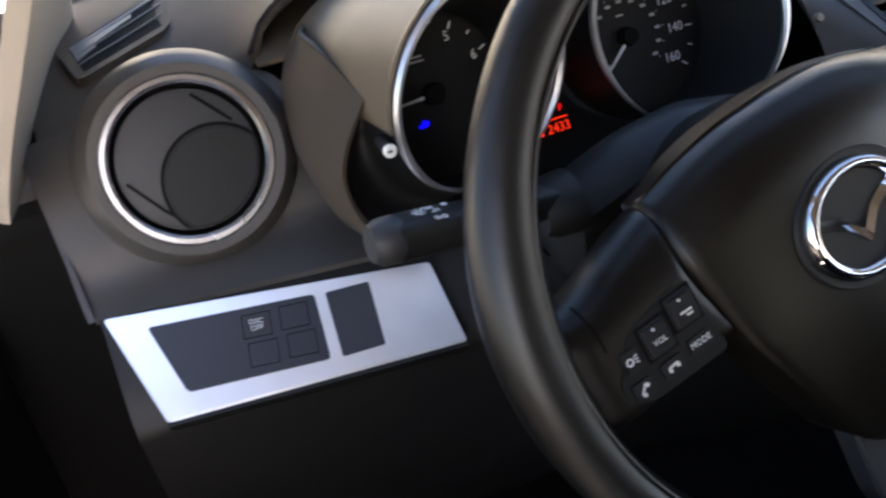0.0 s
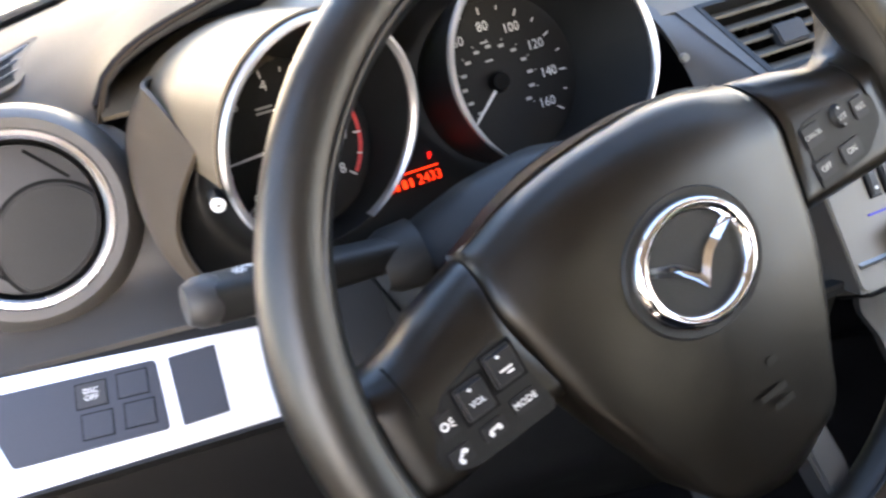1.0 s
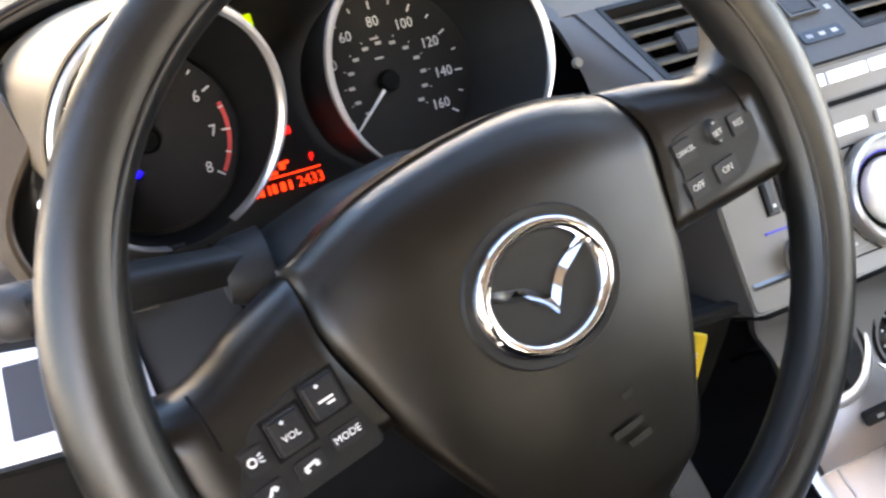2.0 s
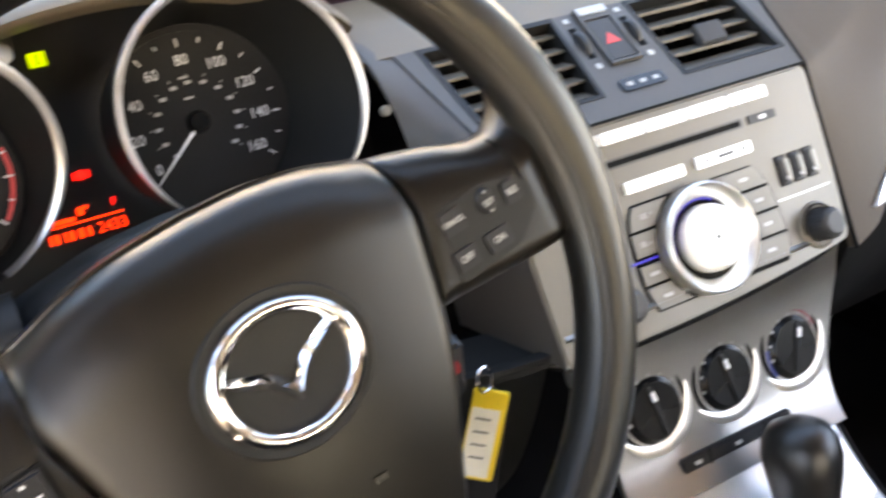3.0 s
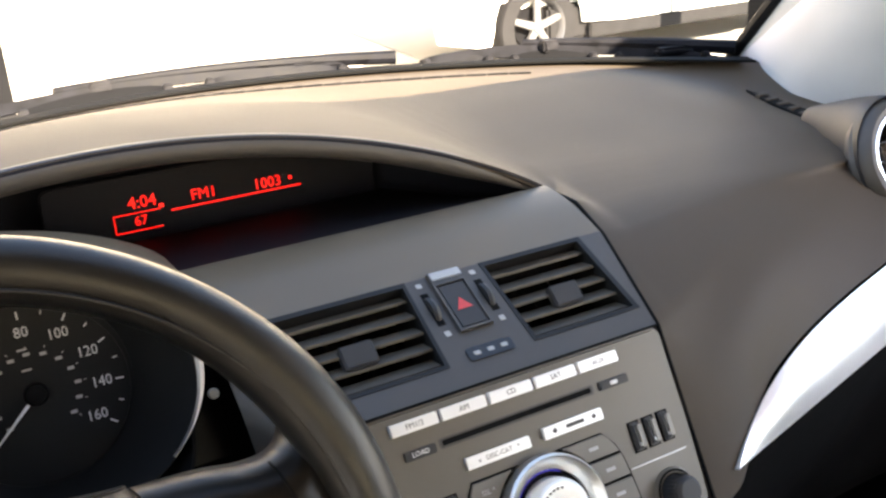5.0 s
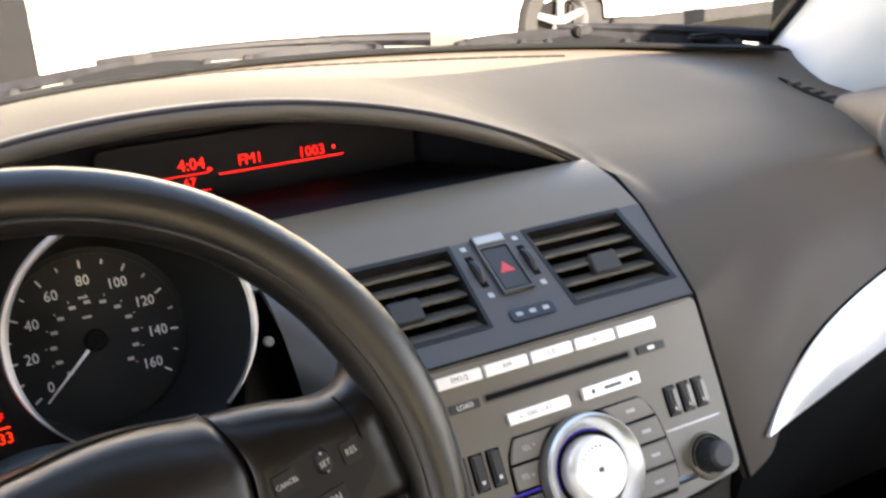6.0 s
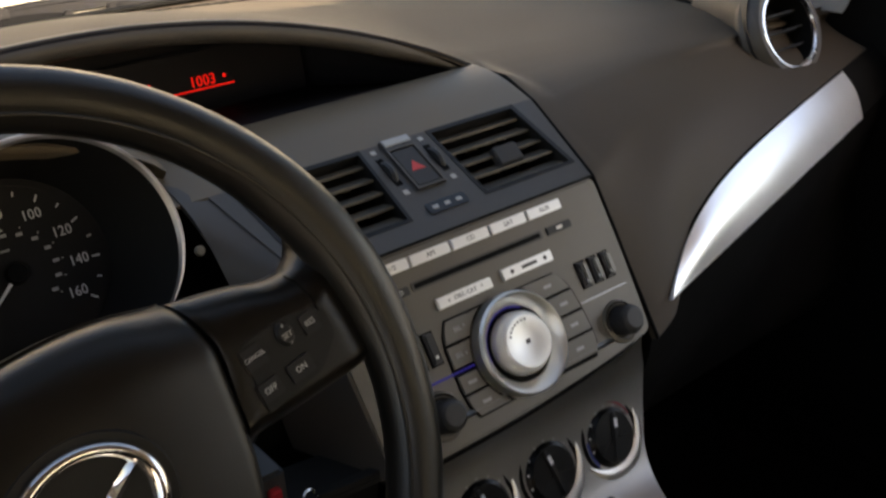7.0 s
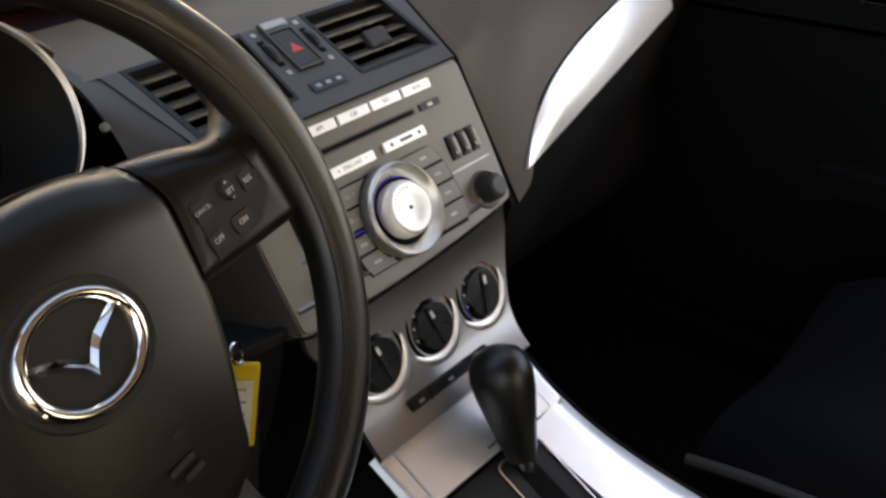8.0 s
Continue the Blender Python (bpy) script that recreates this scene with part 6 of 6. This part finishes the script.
def backrest_shape():
    """A backrest with side bolsters that leans back."""
    def f(u, v):
        a = lerp(-0.5, 0.5, u)
        bolster = 0.045 * ease((abs(2 * a) - 0.55) / 0.4) * (1 - 0.6 * v)
        wide = 0.47 - 0.10 * v * v
        return (wide * a, -0.33 - 0.26 * v + bolster - 0.04 * max(0.0, v - 0.85) * 6, 0.20 + 0.60 * v)
    return sheet(24, 24, f, 0.09)


def car_seat(name, m, label):
    ob = thing(name, m, label, "car seat", "front seats")
    part("cushion", cushion_shape(), FABRIC, ob)
    part("backrest", backrest_shape(), FABRIC, ob, "black fabric backrest")
    part("headrest", slab(-0.13, 0.13, -0.72, -0.63, 0.82, 1.00, 0.035, 4), FABRIC, ob, "black headrest")
    part("piping", tube([(-0.222, lerp(-0.25, 0.30, i / 20), 0.215 - 0.03 * (i / 20) ** 4) for i in range(21)], 0.006, 8), PIPING, ob, "grey edge piping")
    part("base", slab(-0.19, 0.19, -0.38, 0.24, -0.04, 0.14, 0.02, 3), DEEP, ob)
    return ob


car_seat("passenger_seat", pose(0.43, -0.59, 0.345), "black fabric passenger seat with grey edge piping")
# Unseen seat, added and set forward to block light from behind the wheel.
car_seat("driver_seat", pose(-0.36, -0.46, 0.345), "black fabric driver seat, added unseen to block rear light")

# ---- wipers ----
def wiper(x0, x1, tall):
    """A bowed blade carrier over its rubber, three bridges with claws, and a tapering arm that lies along it."""
    ob = thing("wiper", pose(0, 0, 0), "black windscreen wiper with grey arm, parked on the glass", "wiper", "windscreen wipers")

    def at(t, up=0.0, out=0.0):
        x = lerp(x0, x1, t)
        return Vector((x, base_y(x) + 0.034 + out, 0.987 + up))

    def plate(t0, t1, low, high, out, mat, name, label=""):
        def f(u, v):
            t = lerp(t0, t1, u)
            return at(t, lerp(low(u), high(u), v), out + 0.006 * v)
        return part(name, sheet(28, 4, f, 0.006), mat, ob, label)

    plate(0.0, 1.0, lambda u: -0.012, lambda u: 0.012, 0.0, RUBBER, "blade", "black rubber blade")
    bow = plate(0.03, 0.97, lambda u: 0.011 + 0.004 * math.sin(math.pi * u), lambda u: 0.014 + tall * math.sin(math.pi * u) ** 0.6, 0.004, ARM, "carrier", "weathered grey blade carrier")
    for k, (a, b) in enumerate(((0.04, 0.27), (0.36, 0.62), (0.70, 0.95))):
        plate(a, b, lambda u: 0.010, lambda u: 0.013 + 0.010 * math.sin(math.pi * u) ** 0.5, -0.004, POST if k == 1 else ARM, "bridge")
        for t in (a, b):
            part("claw", slab(-0.006, 0.006, -0.005, 0.005, -0.003, 0.008, 0.002), PALE_METAL, ob).matrix_local = Matrix.Translation(at(t, 0.011, -0.006))
    part("arm", tube([at(t, 0.016 + tall * 0.9 * math.sin(math.pi * min(1.0, 0.25 + 0.6 * t)), 0.016) for t in np.linspace(0.42, 1.06, 15)], [0.0055 + 0.0045 * (i / 14) for i in range(15)], 8), ARM, ob, "grey painted arm")
    part("spring_cover", slab(-0.050, 0.050, -0.009, 0.009, -0.006, 0.006, 0.004), ARM, ob).matrix_local = Matrix.Translation(at(0.93, 0.020, 0.014)) @ pose(0, 0, 0, 0, 0, -14)
    part("pivot_clip", slab(-0.014, 0.014, -0.008, 0.008, -0.008, 0.008, 0.003), PALE_METAL, ob, "pale worn clip").matrix_local = Matrix.Translation(at(0.5, 0.018 + tall * 0.6, 0.008))
    return ob


wiper(-0.46, 0.27, 0.015)
wiper(0.33, 0.66, 0.018)

# ---- parked car outside ----
def parked_wheel(parent, m):
    ty = part("wheel", lathe([(0.205, -0.09), (0.30, -0.085), (0.315, -0.06), (0.318, 0.06), (0.303, 0.09), (0.212, 0.098)], 56), RUBBER, parent, "dark tyre and five-spoke alloy")
    ty.matrix_local = m
    part("rim", lathe([(0.213, 0.098), (0.205, 0.085), (0.190, 0.055), (0.186, -0.02)], 48), ALLOY, ty, "grey alloy rim")
    part("brake", lathe([(0.0, 0.0), (0.15, 0.0), (0.15, -0.03)], 32), POST, ty)
    for k in range(5):
        sp = part("wheel_spoke", prism(rounded([(-0.030, 0.0), (0.030, 0.0), (0.020, 0.205), (-0.020, 0.205)], 0.006, 2), 0.045, 0.075, 0.008, 2), ALLOY, ty) if k == 0 else twin("wheel_spoke", sp, pose(0, 0, 0), ty)
        sp.matrix_local = pose(0, 0, 0, 0, 0, 72 * k)
    part("cap", lathe([(0.0, 0.085), (0.035, 0.083), (0.05, 0.06)], 24), ALLOY, ty)


def parked_car(m):
    ob = thing("parked_car", m, "cream-white parked car with alloy wheels on the driveway", "car")
    prof = [(-2.1, 0.30), (-2.15, 0.62), (-2.0, 0.86), (-1.25, 0.95), (-0.55, 1.40), (0.95, 1.42), (1.75, 1.00), (2.1, 0.95), (2.15, 0.40), (2.05, 0.24)]
    arches = []
    low = []
    for cx in (1.30, -1.30):
        low += [(cx + 0.37 * math.cos(a), 0.32 + 0.37 * math.sin(a)) for a in np.linspace(0.0, math.pi, 13)]
        low += [(cx - 0.40, 0.22)]
    outline = [(x, z) for x, z in prof] + [(1.72, 0.22)] + low
    bm = prism(outline, -0.02, 0.0)
    bmesh.ops.triangulate(bm, faces=[f for f in bm.faces if len(f.verts) > 4])
    bm.transform(Matrix(((1, 0, 0, 0), (0, 0, -1, 0), (0, 1, 0, 0), (0, 0, 0, 1))))
    part("body_side", bm, BODY_WHITE, ob, "cream-white body side", smooth=0)
    part("body", slab(-2.05, 2.05, 0.03, 1.70, 0.45, 0.93, 0.06, 3), BODY_WHITE, ob)
    part("cabin", slab(-0.9, 1.1, 0.08, 1.64, 0.93, 1.40, 0.12, 3), GLOSS, ob, "dark glazed cabin")
    part("underside", slab(-1.20, 2.0, 0.04, 1.70, 0.20, 0.44, 0.02), RUBBER, ob)
    part("sill", slab(-0.88, 0.88, -0.02, 0.03, 0.20, 0.30, 0.01), RUBBER, ob, "black sill")
    part("door_gap", slab(-0.115, -0.105, -0.003, 0.002, 0.30, 0.95, 0), DEEP, ob, smooth=0)
    part("door_gap", slab(0.915, 0.925, -0.003, 0.002, 0.32, 0.95, 0), DEEP, ob, smooth=0)
    for cx in (1.30, -1.30):
        parked_wheel(ob, pose(cx, 0.09, 0.318, 90, 0, 0))
    return ob


parked_car(pose(3.49 + 1.30, 4.90, 0, 0, 0, 0))


def yard_post(x, y, w, h, label):
    ob = thing("post", pose(x, y, 0), label, "post", "posts by the drive")
    part("shaft", slab(-w / 2, w / 2, -w / 2, w / 2, 0, h, 0.01), POST, ob)
    part("foot", slab(-w * 0.62, w * 0.62, -w * 0.62, w * 0.62, 0, 0.06, 0.01), POST, ob)
    return ob


yard_post(-0.13, 4.1, 0.34, 1.5, "weathered grey square post beside the drive")
yard_post(4.66, 3.95, 0.20, 1.3, "slim dark grey post beside the parked car")
